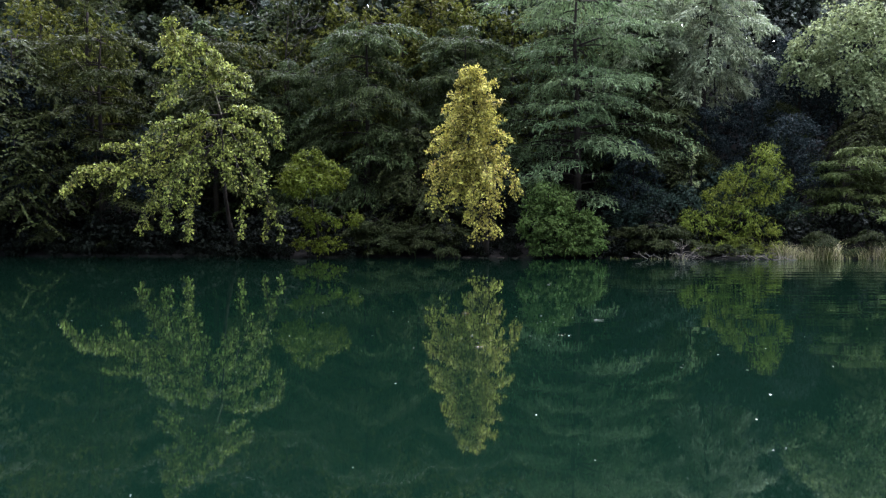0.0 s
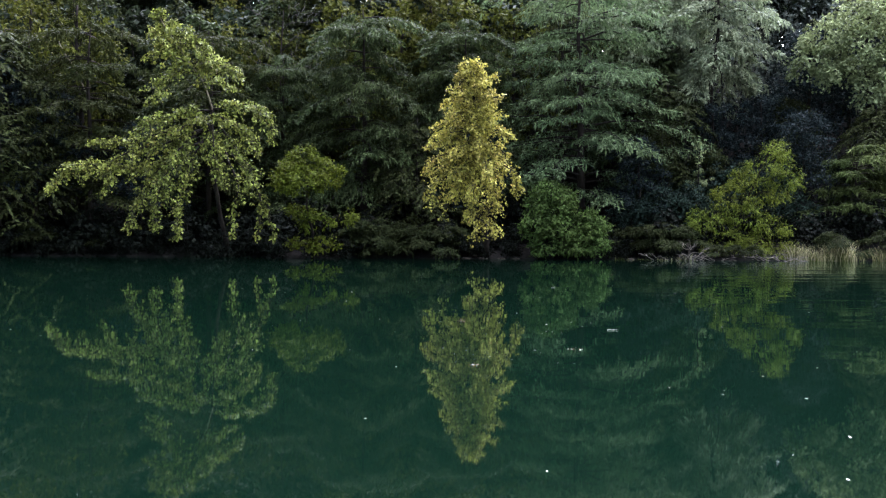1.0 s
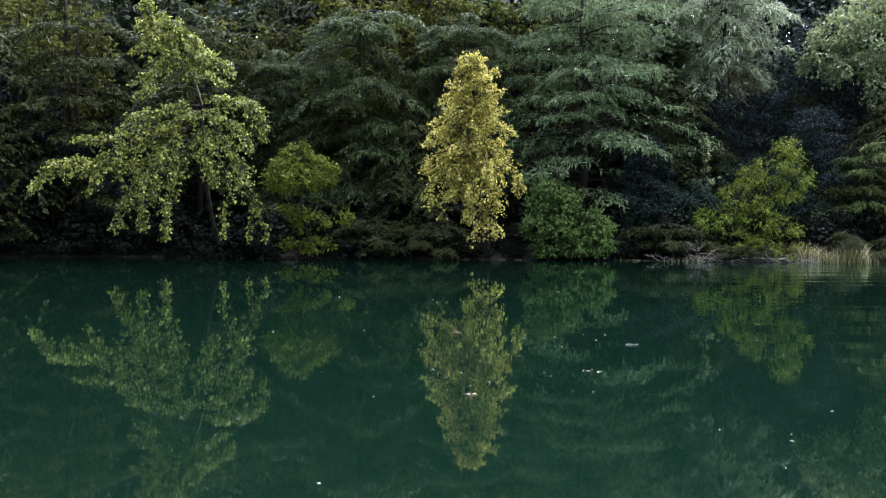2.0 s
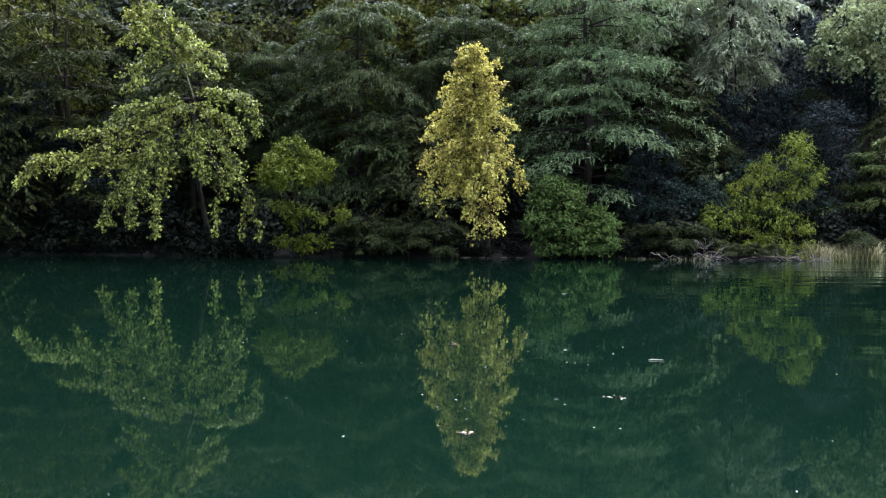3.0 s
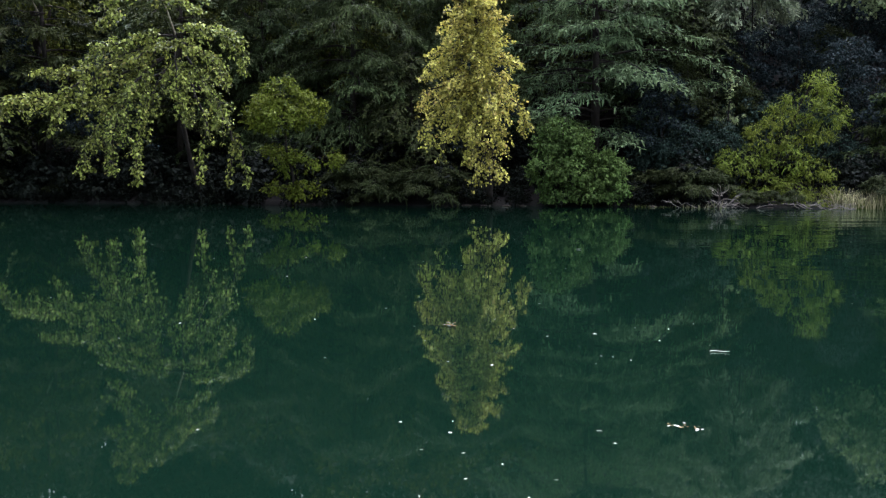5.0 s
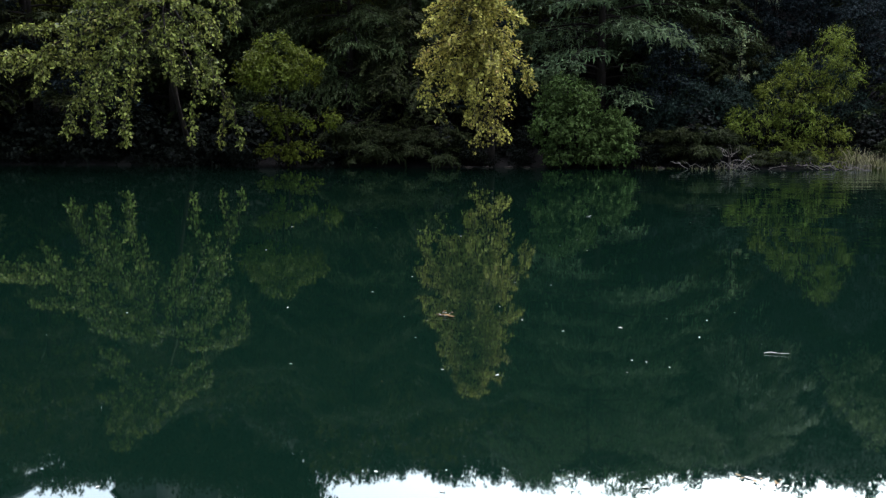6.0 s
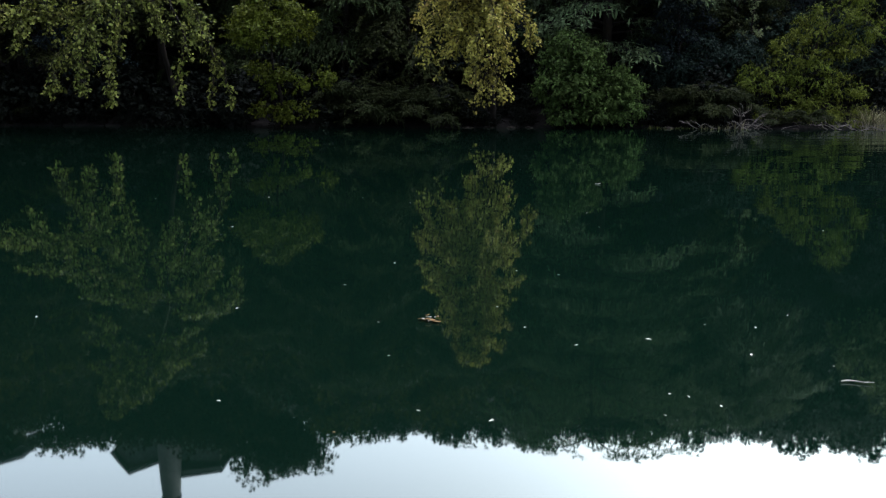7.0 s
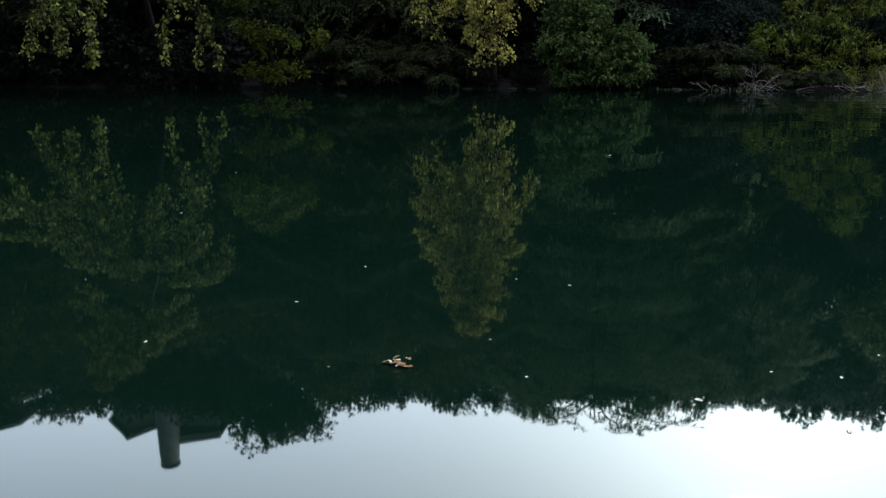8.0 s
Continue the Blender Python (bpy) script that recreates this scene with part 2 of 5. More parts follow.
def thing(name, at, label, category, group="", kind=""):
    ob = new(name)
    ob.empty_display_size = 0.3
    ob.location = at
    return tagged(ob, label, category, group, kind)


def part_mesh(name, me, parent, label="", at=None):
    ob = new(name, me)
    ob.parent = parent
    if at is not None:
        ob.matrix_basis = at
    return tagged(ob, label) if label else ob


def part(name, bm, material, parent, label="", smooth=False):
    me = bpy.data.meshes.new(name)
    bmesh.ops.recalc_face_normals(bm, faces=bm.faces[:])
    bm.to_mesh(me)
    bm.free()
    me.materials.append(material)
    if smooth:
        me.polygons.foreach_set("use_smooth", [True] * len(me.polygons))
    return part_mesh(name, me, parent, label)


def unit(v):
    return v / np.maximum(np.linalg.norm(v, axis=-1, keepdims=True), 1e-9)


def smooth_line(points, n=5):
    """A rounded way through a few points (Catmull-Rom)."""
    p = np.asarray(points, float)
    p = np.vstack([2 * p[0] - p[1], p, 2 * p[-1] - p[-2]])
    out = []
    for i in range(1, len(p) - 2):
        for t in np.linspace(0, 1, n, endpoint=False):
            a, b, c, d = p[i - 1:i + 3]
            out.append(0.5 * (2 * b + (c - a) * t + (2 * a - 5 * b + 4 * c - d) * t * t + (3 * b - a - 3 * c + d) * t ** 3))
    out.append(p[-2])
    return np.array(out)


def tube(points, r0, r1, sides=7, rng=None, knots=0.0, power=1.0):
    """Verts and tris of a tapered, slightly knotty tube along a line."""
    p = np.asarray(points, float)
    n = len(p)
    tang = unit(np.gradient(p, axis=0))
    ref = np.array([0.31, 0.9, 0.2])
    a = unit(np.cross(tang, ref))
    b = np.cross(tang, a)
    s = np.linspace(0, 1, n) ** power
    rad = r0 + (r1 - r0) * s
    if rng is not None and knots:
        rad = rad * (1 + rng.uniform(-knots, knots, n))
    ang = np.linspace(0, 2 * np.pi, sides, endpoint=False)
    ring = a[:, None] * np.cos(ang)[None, :, None] + b[:, None] * np.sin(ang)[None, :, None]
    v = (p[:, None] + ring * rad[:, None, None]).reshape(-1, 3)
    i = np.arange(n - 1)[:, None] * sides
    j = np.arange(sides)[None]
    k = (j + 1) % sides
    q = np.stack([i + j, i + k, i + sides + k, i + sides + j], -1).reshape(-1, 4)
    t = np.vstack([q[:, [0, 1, 2]], q[:, [0, 2, 3]]])
    tip = len(v)
    v = np.vstack([v, p[-1] + tang[-1] * rad[-1] * 0.5])
    last = (n - 1) * sides
    cap = np.array([[last + m, last + (m + 1) % sides, tip] for m in range(sides)])
    return v, np.vstack([t, cap])


def merged(pieces):
    vs, ts, o = [], [], 0
    for v, t in pieces:
        vs.append(v)
        ts.append(np.asarray(t) + o)
        o += len(v)
    return np.vstack(vs), np.vstack(ts)


def leaf_geometry(P, axis, normal, length, width, fold=0.12):
    """One folded four-cornered leaf at each point."""
    axis = unit(axis)
    side = unit(np.cross(axis, normal))
    normal = np.cross(side, axis)
    L, W = length[:, None], width[:, None]
    v = np.stack([P, P + axis * L * 0.45 + side * W * 0.5 + normal * W * fold, P + axis * L, P + axis * L * 0.45 - side * W * 0.5 + normal * W * fold], 1)
    i = np.arange(len(P))[:, None] * 4
    t = np.concatenate([i + [0, 1, 2], i + [0, 2, 3]], 0)
    return v.reshape(-1, 3), t


def lumps(rng, centre, radii, count, size, low=-0.7):
    """Centres of the smaller tufts that make up one mass of foliage, strewn over and inside an ellipsoid."""
    u = unit(rng.normal(size=(count * 3, 3)))
    u = u[u[:, 2] > low][:count]
    s = rng.uniform(0.45, 1.0, len(u)) ** 0.6
    return np.asarray(centre) + u * s[:, None] * np.asarray(radii), u, size * rng.uniform(0.6, 1.35, len(u))


def foliage(rng, centre, radii, tufts, tuft_size, twigs, per_twig, twig_len, droop, leaf, wide=0.85, low=-0.7, hang=0.6, clump=0.0):
    """Leaves on twigs on tufts on one mass of a crown; clump: how far the leaves of a tuft face one way."""
    C, U, R = lumps(rng, centre, radii, tufts, tuft_size, low)
    n = len(C) * twigs
    c, u0, r = np.repeat(C, twigs, 0), np.repeat(U, twigs, 0), np.repeat(R, twigs)
    u = unit(rng.normal(size=(n, 3)) + u0 * 0.5 + [0, 0, 0.15])
    start = c + u * (r * rng.uniform(0.25, 1.0, n) ** 0.7)[:, None] * [1, 1, 0.75]
    way = unit(u * 0.8 + u0 * 0.5 + rng.normal(size=(n, 3)) * 0.35 + [0, 0, -droop])
    ln = twig_len * rng.uniform(0.4, 1.3, n)
    k = np.tile(np.linspace(0.1, 1.0, per_twig), n) + rng.uniform(-0.08, 0.08, n * per_twig)
    st, wy, l2 = np.repeat(start, per_twig, 0), np.repeat(way, per_twig, 0), np.repeat(ln, per_twig)
    P = st + wy * (l2 * k)[:, None]
    P[:, 2] -= droop * 0.45 * l2 * k * k
    m = len(P)
    axis = wy * 0.5 + rng.normal(size=(m, 3)) * 0.6 + [0, 0, -hang]
    normal = np.repeat(u0, per_twig, 0) * (0.6 - 0.3 * clump) + np.repeat(u, per_twig, 0) * 0.9 * clump + rng.normal(size=(m, 3)) * (0.55 - 0.3 * clump) + [0, 0, 0.55]
    L = leaf * rng.uniform(0.6, 1.25, m)
    return leaf_geometry(P, axis, normal, L, L * wide * rng.uniform(0.8, 1.15, m))


def limb_line(rng, a, b, sag=0.1, n=4, wander=0.12):
    a, b = np.asarray(a, float), np.asarray(b, float)
    d = np.linalg.norm(b - a)
    pts = [a]
    for k in np.linspace(0, 1, n + 1)[1:-1]:
        q = a + (b - a) * k + rng.normal(size=3) * wander * d * 0.3
        q[2] += sag * d * math.sin(math.pi * k)
        pts.append(q)
    pts.append(b)
    return smooth_line(pts, 4)


def broad_tree(name, at, label, trunk, girth, masses, leaf_mat, bark, seed, tufts=26, tuft_size=0.55, twigs=14, per_twig=6, twig_len=0.5,
               droop=0.35, leaf=0.15, wide=0.85, group="", category="tree", hang=0.6, low=-0.75, stems=True, twig_wood=True, clump=0.5):
    """A broad-leaved tree: trunk, one limb to each mass of foliage, and the leaves of each mass. All places are local to its foot."""
    rng = np.random.default_rng(seed)
    ob = thing(name, at, label, category, group)
    line = smooth_line(trunk, 6)
    v, t = tube(line, girth, girth * 0.28, 9, rng, 0.07)
    part_mesh("trunk", mesh_from("trunk", v, t, bark, True), ob)
    last, crown = None, []
    for spec in masses:
        c, r = np.array(spec[:3], float), np.array(spec[3:6], float)
        dens = spec[6] if len(spec) > 6 else 1.0
        dr = spec[7] if len(spec) > 7 else droop
        holder = last or ob
        if stems and not (dr > 0.85 and last):
            below = [i for i in range(len(line)) if line[i][2] < c[2] + 0.2] or [0]
            i = min(below, key=lambda k: np.linalg.norm(line[k] - c) + 0.5 * abs(line[k][2] - c[2] + 1.0))
            g = girth * (1 - 0.72 * i / len(line)) * 0.36
            main = limb_line(rng, line[i], c + [0, 0, r[2] * 0.2], 0.08)
            v, t = tube(main, g, g * 0.22, 6, rng, 0.08)
            holder = part_mesh("limb", mesh_from("limb", v, t, bark, True), ob)
            if twig_wood:
                for _ in range(6):
                    j = rng.integers(len(main) // 3, len(main))
                    e = c + unit(rng.normal(size=3) + [0, 0, 0.2]) * r * 0.85
                    v, t = tube(limb_line(rng, main[j], e, 0.05, 3), g * 0.3, 0.008, 5)
                    part_mesh("twig", mesh_from("twig", v, t, bark, True), holder)
        v, t = foliage(rng, c, r, max(3, int(tufts * dens)), tuft_size, twigs, per_twig, twig_len, dr, leaf, wide, low, hang, clump)
        last = holder if holder is not ob else None
        if not stems:
            crown.append((v, t))
            continue
        tagged(part_mesh("leaf_mass", mesh_from("leaf_mass", v, t, leaf_mat), holder), kind="stuff")
    if crown:
        tagged(part_mesh("crown", mesh_from("crown", *merged(crown), leaf_mat), ob), kind="stuff")
    return ob


def cypress_tree(name, at, label, height, spread, leaf_mat, seed, boughs=70, low=0.08, fall=0.35, needle=0.3, group="", tiers=6, fan=8, per=8, wide=0.46):
    """A feathery conifer: straight trunk, boughs that arch out and hang at their ends, fans of narrow sprays along them."""
    rng = np.random.default_rng(seed)
    ob = thing(name, at, label, "tree", group)
    v, t = tube(smooth_line([(0, 0, -0.3), (rng.uniform(-.2, .2), 0, height * 0.4), (rng.uniform(-.3, .3), 0, height * 0.75), (0, 0, height)], 6), height * 0.015, 0.03, 9, rng, 0.05)
    part_mesh("trunk", mesh_from("trunk", v, t, BARK, True), ob)
    wood, leaves = [[] for _ in range(tiers)], [[] for _ in range(tiers)]
    for b in range(boughs):
        k = (b + rng.uniform(0, 1)) / boughs
        z = height * (low + (1 - low) * k * 0.985)
        az = b * 2.39996 + rng.uniform(-0.3, 0.3)
        out = np.array([math.cos(az), math.sin(az), 0.0])
        ln = spread * (0.3 + 0.7 * min(1.0, (1 - k) * 2.2)) * rng.uniform(0.6, 1.15) * (0.75 + 0.25 * min(1, k * 5))
        rise = 0.18 + 0.5 * k
        s = np.linspace(0, 1, 7)
        p = np.array([0, 0, z]) + out * (ln * s)[:, None]
        p[:, 2] += ln * (rise * s - (rise + fall) * s ** 2.2)
        p += rng.normal(size=p.shape) * 0.05 * ln * s[:, None] * 0.5
        tier = min(tiers - 1, int(k * tiers))
        wood[tier].append(tube(p, 0.012 + 0.009 * ln, 0.006, 5))
        side = np.array([-out[1], out[0], 0.0])
        q = np.repeat(np.linspace(0.3, 1.0, fan) ** 0.8, 2)
        sgn = np.tile([1.0, -1.0], fan)
        base = np.stack([np.interp(q, s, p[:, i]) for i in range(3)], 1)
        way = unit(out * 0.75 + side * sgn[:, None] * rng.uniform(0.5, 1.1, len(q))[:, None] + [0, 0, -0.18] + rng.normal(size=(len(q), 3)) * 0.18)
        bl = ln * 0.45 * (1.15 - 0.6 * q) * rng.uniform(0.7, 1.25, len(q)) + 0.15
        kk = np.tile(np.linspace(0.05, 1, per), len(q))
        B, Wy, L2 = np.repeat(base, per, 0), np.repeat(way, per, 0), np.repeat(bl, per)
        P = B + Wy * (L2 * kk)[:, None]
        P[:, 2] -= 0.35 * L2 * kk ** 2
        m = len(P)
        # two narrow sprays at each point, to both sides and hanging
        for sg in (1, -1):
            lat = unit(np.cross(Wy, [0, 0, 1.0])) * sg
            axis = Wy * 0.55 + lat * rng.uniform(0.2, 1.0, m)[:, None] + rng.normal(size=(m, 3)) * 0.25 + [0, 0, -0.55]
            nrm = rng.normal(size=(m, 3)) * 0.4 + [0, 0, 1.0] + out * 0.4
            nl = needle * rng.uniform(0.6, 1.3, m)
            leaves[tier].append(leaf_geometry(P, axis, nrm, nl, nl * wide, 0.1))
    for i in range(tiers):
        if wood[i]:
            v, t = merged(wood[i])
            bough = tagged(part_mesh("bough", mesh_from("bough", v, t, BARK, True), ob), kind="stuff")
            v, t = merged(leaves[i])
            tagged(part_mesh("needle_spray", mesh_from("needle_spray", v, t, leaf_mat), bough), kind="stuff")
    return ob


def layered_conifer(name, at, label, height, spread, leaf_mat, seed, tiers=9, per_tier=5, low=0.14, fall=0.15, hang=0.5, needle=0.26, wide=0.24, group="", twiggy=True, rise=0.22, top=0.45):
    """A bald cypress: tiers of long limbs with dark gaps between; each limb is a flat fan of sprays with a fringe that hangs from it."""
    rng = np.random.default_rng(seed)
    ob = thing(name, at, label, "tree" if height > 3 else "shrub", group)
    v, t = tube(smooth_line([(0, 0, -0.3), (rng.uniform(-.2, .2) * height / 12, 0, height * 0.4), (rng.uniform(-.3, .3) * height / 12, 0, height * 0.75), (0, 0, height)], 6), height * 0.016, 0.006 + 0.0015 * height, 9, rng, 0.05)
    part_mesh("trunk", mesh_from("trunk", v, t, BARK, True), ob)
    for tier in range(tiers):
        k = (tier + rng.uniform(0.2, 0.8)) / tiers
        turn = rng.uniform(0, 6.28)
        for j in range(per_tier):
            z = height * (low + (0.97 - low) * k) + rng.normal() * 0.38
            az = turn + 6.2832 * (j + rng.uniform(-0.3, 0.3)) / per_tier
            out = np.array([math.cos(az), math.sin(az), 0.0])
            side = np.array([-out[1], out[0], 0.0])
            ln = spread * (1 - (1 - top) * k ** 1.6) * rng.uniform(0.5, 1.15)
            s, lift, sag = np.linspace(0, 1, 8), rise * rng.uniform(0.3, 1.5), fall * rng.uniform(0.4, 1.5)
            p = np.array([0, 0, z]) + out * (ln * s)[:, None]
            p[:, 2] += ln * (lift * s - (lift + sag) * s ** 2)
            p += side * (ln * 0.10 * rng.normal() * s ** 2)[:, None] + rng.normal(size=p.shape) * 0.025 * ln * s[:, None]
            v, t = tube(p, 0.014 + 0.010 * ln, 0.006, 5)
            bough = part_mesh("bough", mesh_from("bough", v, t, BARK, True), ob)
            m = 11
            q = np.repeat(np.linspace(0.26, 1.0, m), 2) + rng.uniform(-0.03, 0.03, 2 * m)
            sgn = np.tile([1.0, -1.0], m)
            base = np.stack([np.interp(q, s, p[:, i]) for i in range(3)], 1)
            way = unit(out * 0.7 + side * sgn[:, None] * rng.uniform(0.5, 1.2, 2 * m)[:, None] + rng.normal(size=(2 * m, 3)) * [0.15, 0.15, 0.12])
            bl = ln * 0.42 * (1.2 - 0.75 * q) * rng.uniform(0.5, 1.25, 2 * m) + 0.2
            per = 9
            kk = np.tile(np.linspace(0.08, 1, per), 2 * m)
            B, Wy, L2 = np.repeat(base, per, 0), np.repeat(way, per, 0), np.repeat(bl, per)
            P = B + Wy * (L2 * kk)[:, None]
            P[:, 2] -= (0.16 + 0.3 * hang) * L2 * kk ** 2
            P += rng.normal(size=P.shape) * 0.04
            n = len(P)
            leaves = []
            for sg in (1, -1):
                lat = unit(np.cross(Wy, [0, 0, 1.0])) * sg
                axis = Wy * 0.7 + lat * rng.uniform(0.3, 1.0, n)[:, None] + rng.normal(size=(n, 3)) * 0.18 + [0, 0, -0.15 - 0.25 * hang]
                nl = needle * rng.uniform(0.6, 1.25, n)
                leaves.append(leaf_geometry(P, axis, rng.normal(size=(n, 3)) * 0.3 + [0, 0, 1.0], nl, nl * wide, 0.08))
            low_pick = rng.random(n) < hang
            H = P[low_pick]
            nh = len(H)
            nl = needle * rng.uniform(0.7, 1.7, nh)
            leaves.append(leaf_geometry(H, Wy[low_pick] * 0.45 + rng.normal(size=(nh, 3)) * 0.25 + [0, 0, -0.9], rng.normal(size=(nh, 3)) * 0.5 + out, nl, nl * wide * 0.9, 0.08))
            tagged(part_mesh("needle_spray", mesh_from("needle_spray", *merged(leaves), leaf_mat), bough), kind="stuff")
            if twiggy and j % 2 == 0:
                twigs = []
                for _ in range(4):
                    a = p[rng.integers(2, 8)]
                    end = a + (out * rng.uniform(0.1, 0.7) + rng.normal(size=3) * 0.4 + [0, 0, -0.5]) * rng.uniform(0.4, 1.0)
                    twigs.append(tube(limb_line(rng, a, end, 0.08, 3, 0.3), 0.012, 0.005, 4))
                tagged(part_mesh("bare_twig", mesh_from("bare_twig", *merged(twigs), GREY_TWIG, True), bough, "bare grey twigs"), kind="stuff")
    return ob


def crown_masses(rng, height, spread, count, first=0.1, flat=0.5):
    """Masses of a tall forest crown: flattened pads, one above another, widest below the middle."""
    out = []
    for i in range(count):
        k = (i + 0.5) / count
        z = height * (first + (0.95 - first) * k)
        w = spread * (1.0 - 0.55 * k ** 2.4)
        az = i * 2.4 + rng.uniform(-0.5, 0.5)
        d = w * rng.uniform(0.35, 0.75) * (1 - 0.5 * k ** 5)
        s = spread * rng.uniform(0.36, 0.52) * (1 - 0.35 * k)
        out.append((d * math.cos(az), d * math.sin(az), z, s, s, s * flat))
    return out


# ---- large structure: ground and water ----
def smoothstep(a, b, x):
    k = np.clip((x - a) / (b - a), 0.0, 1.0)
    return k * k * (3 - 2 * k)


def shore_y(x):
    """Where the far waterline lies."""
    return 40.5 - 1.5 * smoothstep(7.5, 13.0, x) + 0.25 * np.sin(x * 0.9) + 0.15 * np.sin(x * 2.3 + 1) + 2.0 * smoothstep(-8.6, -10.6, x)


def ground_z(x, y):
    d = y - shore_y(x)
    # below d = -70 an unseen ridge, added behind the camera to block low sky
    z = np.interp(d, [-3000, -300, -130, -100, -80, -70, -64, -20, -1.0, -0.05, 0.4, 1.5, 4, 9, 14, 20, 31, 45, 400, 3000], [62, 62, 60, 42, 20, 0.4, -1.2, -2.5, -0.7, -0.06, 0.1, 0.4, 0.9, 2.6, 6.0, 10.5, 17.0, 19, 20, 22])
    return z + 0.12 * np.sin(x * 1.1 + y * 0.7) * smoothstep(0.3, 4, d) + 0.5 * np.sin(x * 0.17 + 2) * smoothstep(8, 25, d)


def build_ground():
    xs = np.concatenate([-np.geomspace(62, 3000, 14)[::-1], np.arange(-60, 60.1, 0.75), np.geomspace(62, 3000, 14)])
    ys = np.concatenate([-np.geomspace(50, 3000, 14)[::-1], np.arange(-46, 34, 4), np.arange(35, 46, 0.3), np.arange(46, 90, 1.5), np.geomspace(92, 3000, 14)])
    X, Y = np.meshgrid(xs, ys)
    v = np.stack([X, Y, ground_z(X, Y)], -1).reshape(-1, 3)
    nx, ny = len(xs), len(ys)
    i = (np.arange(ny - 1)[:, None] * nx + np.arange(nx - 1)[None]).ravel()
    t = np.vstack([np.stack([i, i + 1, i + nx + 1], 1), np.stack([i, i + nx + 1, i + nx], 1)])
    return tagged(new("ground", mesh_from("ground", v, t, SOIL, True)), "shade-dark earth bank rising to a wooded hill, added ridge opposite", "ground", kind="structure")


def build_water():
    xs = np.array([-2900, -600, -120, -40, 0, 40, 120, 600, 2900], float)
    ys = np.array([-34, -10, 10, 30, 43], float)
    X, Y = np.meshgrid(xs, ys)
    v = np.stack([X, Y, np.zeros_like(X)], -1).reshape(-1, 3)
    nx, ny = len(xs), len(ys)
    i = (np.arange(ny - 1)[:, None] * nx + np.arange(nx - 1)[None]).ravel()
    t = np.vstack([np.stack([i, i + 1, i + nx + 1], 1), np.stack([i, i + nx + 1, i + nx], 1)])
    return tagged(new("water", mesh_from("water", v, t, WATER)), "still deep green river water mirroring the wooded bank", "water", kind="structure")


build_ground()
build_water()


def foot(x, y):
    return (x, y, float(ground_z(np.float64(x), np.float64(y))) - 0.05)


# ---- the two pale sycamores that lean over the water ----
def leafy_limb(rng, line, reach, drop, leaf, every=0.10, start=0.2, lift=0.35, fill=1.0, grow=0.0):
    """Branchlets along a limb, each with leaves that hang from it in small bunches. Gives the leaves and the branchlets' wood.
    reach: how far the branchlets stand out; drop: how far they hang; grow: how far they strive upwards."""
    seg = np.linalg.norm(np.diff(line, axis=0), axis=1)
    along = np.concatenate([[0], np.cumsum(seg)])
    total = along[-1]
    n = max(5, int(total * (1 - start) / every * fill))
    k = start + (1 - start) * (np.arange(n) + rng.uniform(0, 1, n)) / n
    base = np.stack([np.interp(k * total, along, line[:, i]) for i in range(3)], 1)
    tang = unit(np.stack([np.interp(k * total, along, np.gradient(line[:, i], along)) for i in range(3)], 1))
    swell = np.sin(np.pi * np.clip(k * 0.75 + 0.22, 0, 1)) ** 0.6
    way = unit(rng.normal(size=(n, 3)) * [1, 0.9, 0.65] + tang * 0.5 + [0, 0, lift - 0.1 + grow])
    ln = reach * swell * rng.uniform(0.35, 1.2, n)
    wood, P, W, S = [], [], [], []
    for i in range(n):
        u = np.linspace(0, 1, 4)
        q = base[i] + way[i] * (ln[i] * u)[:, None]
        q[:, 2] -= drop * ln[i] * u ** 2
        wood.append(tube(q, 0.011, 0.004, 4))
        bunches = max(2, int(ln[i] / 0.11))
        for c in np.linspace(0.3, 1.0, bunches):
            o = base[i] + way[i] * ln[i] * c
            o = o + [0, 0, -drop * ln[i] * c * c] + rng.normal(size=3) * 0.045
            m = rng.integers(5, 9)
            P.append(o + rng.normal(size=(m, 3)) * [0.065, 0.065, 0.055])
            W.append(np.repeat(way[i][None], m, 0))
            S.append(np.full(m, rng.uniform(0.8, 1.15)))
    P, W, S = np.vstack(P), np.vstack(W), np.concatenate(S)
    m = len(P)
    axis = W * 0.45 + rng.normal(size=(m, 3)) * 0.45 + [0, 0, -0.45 - 0.25 * drop + 0.9 * grow]
    normal = W * [0.6, 0.6, 0.2] + rng.normal(size=(m, 3)) * 0.5 + [0, 0, 0.6]
    L = leaf * S * rng.uniform(0.6, 1.2, m)
    return leaf_geometry(P, axis, normal, L, L * rng.uniform(0.7, 1.0, m), 0.16), merged(wood)


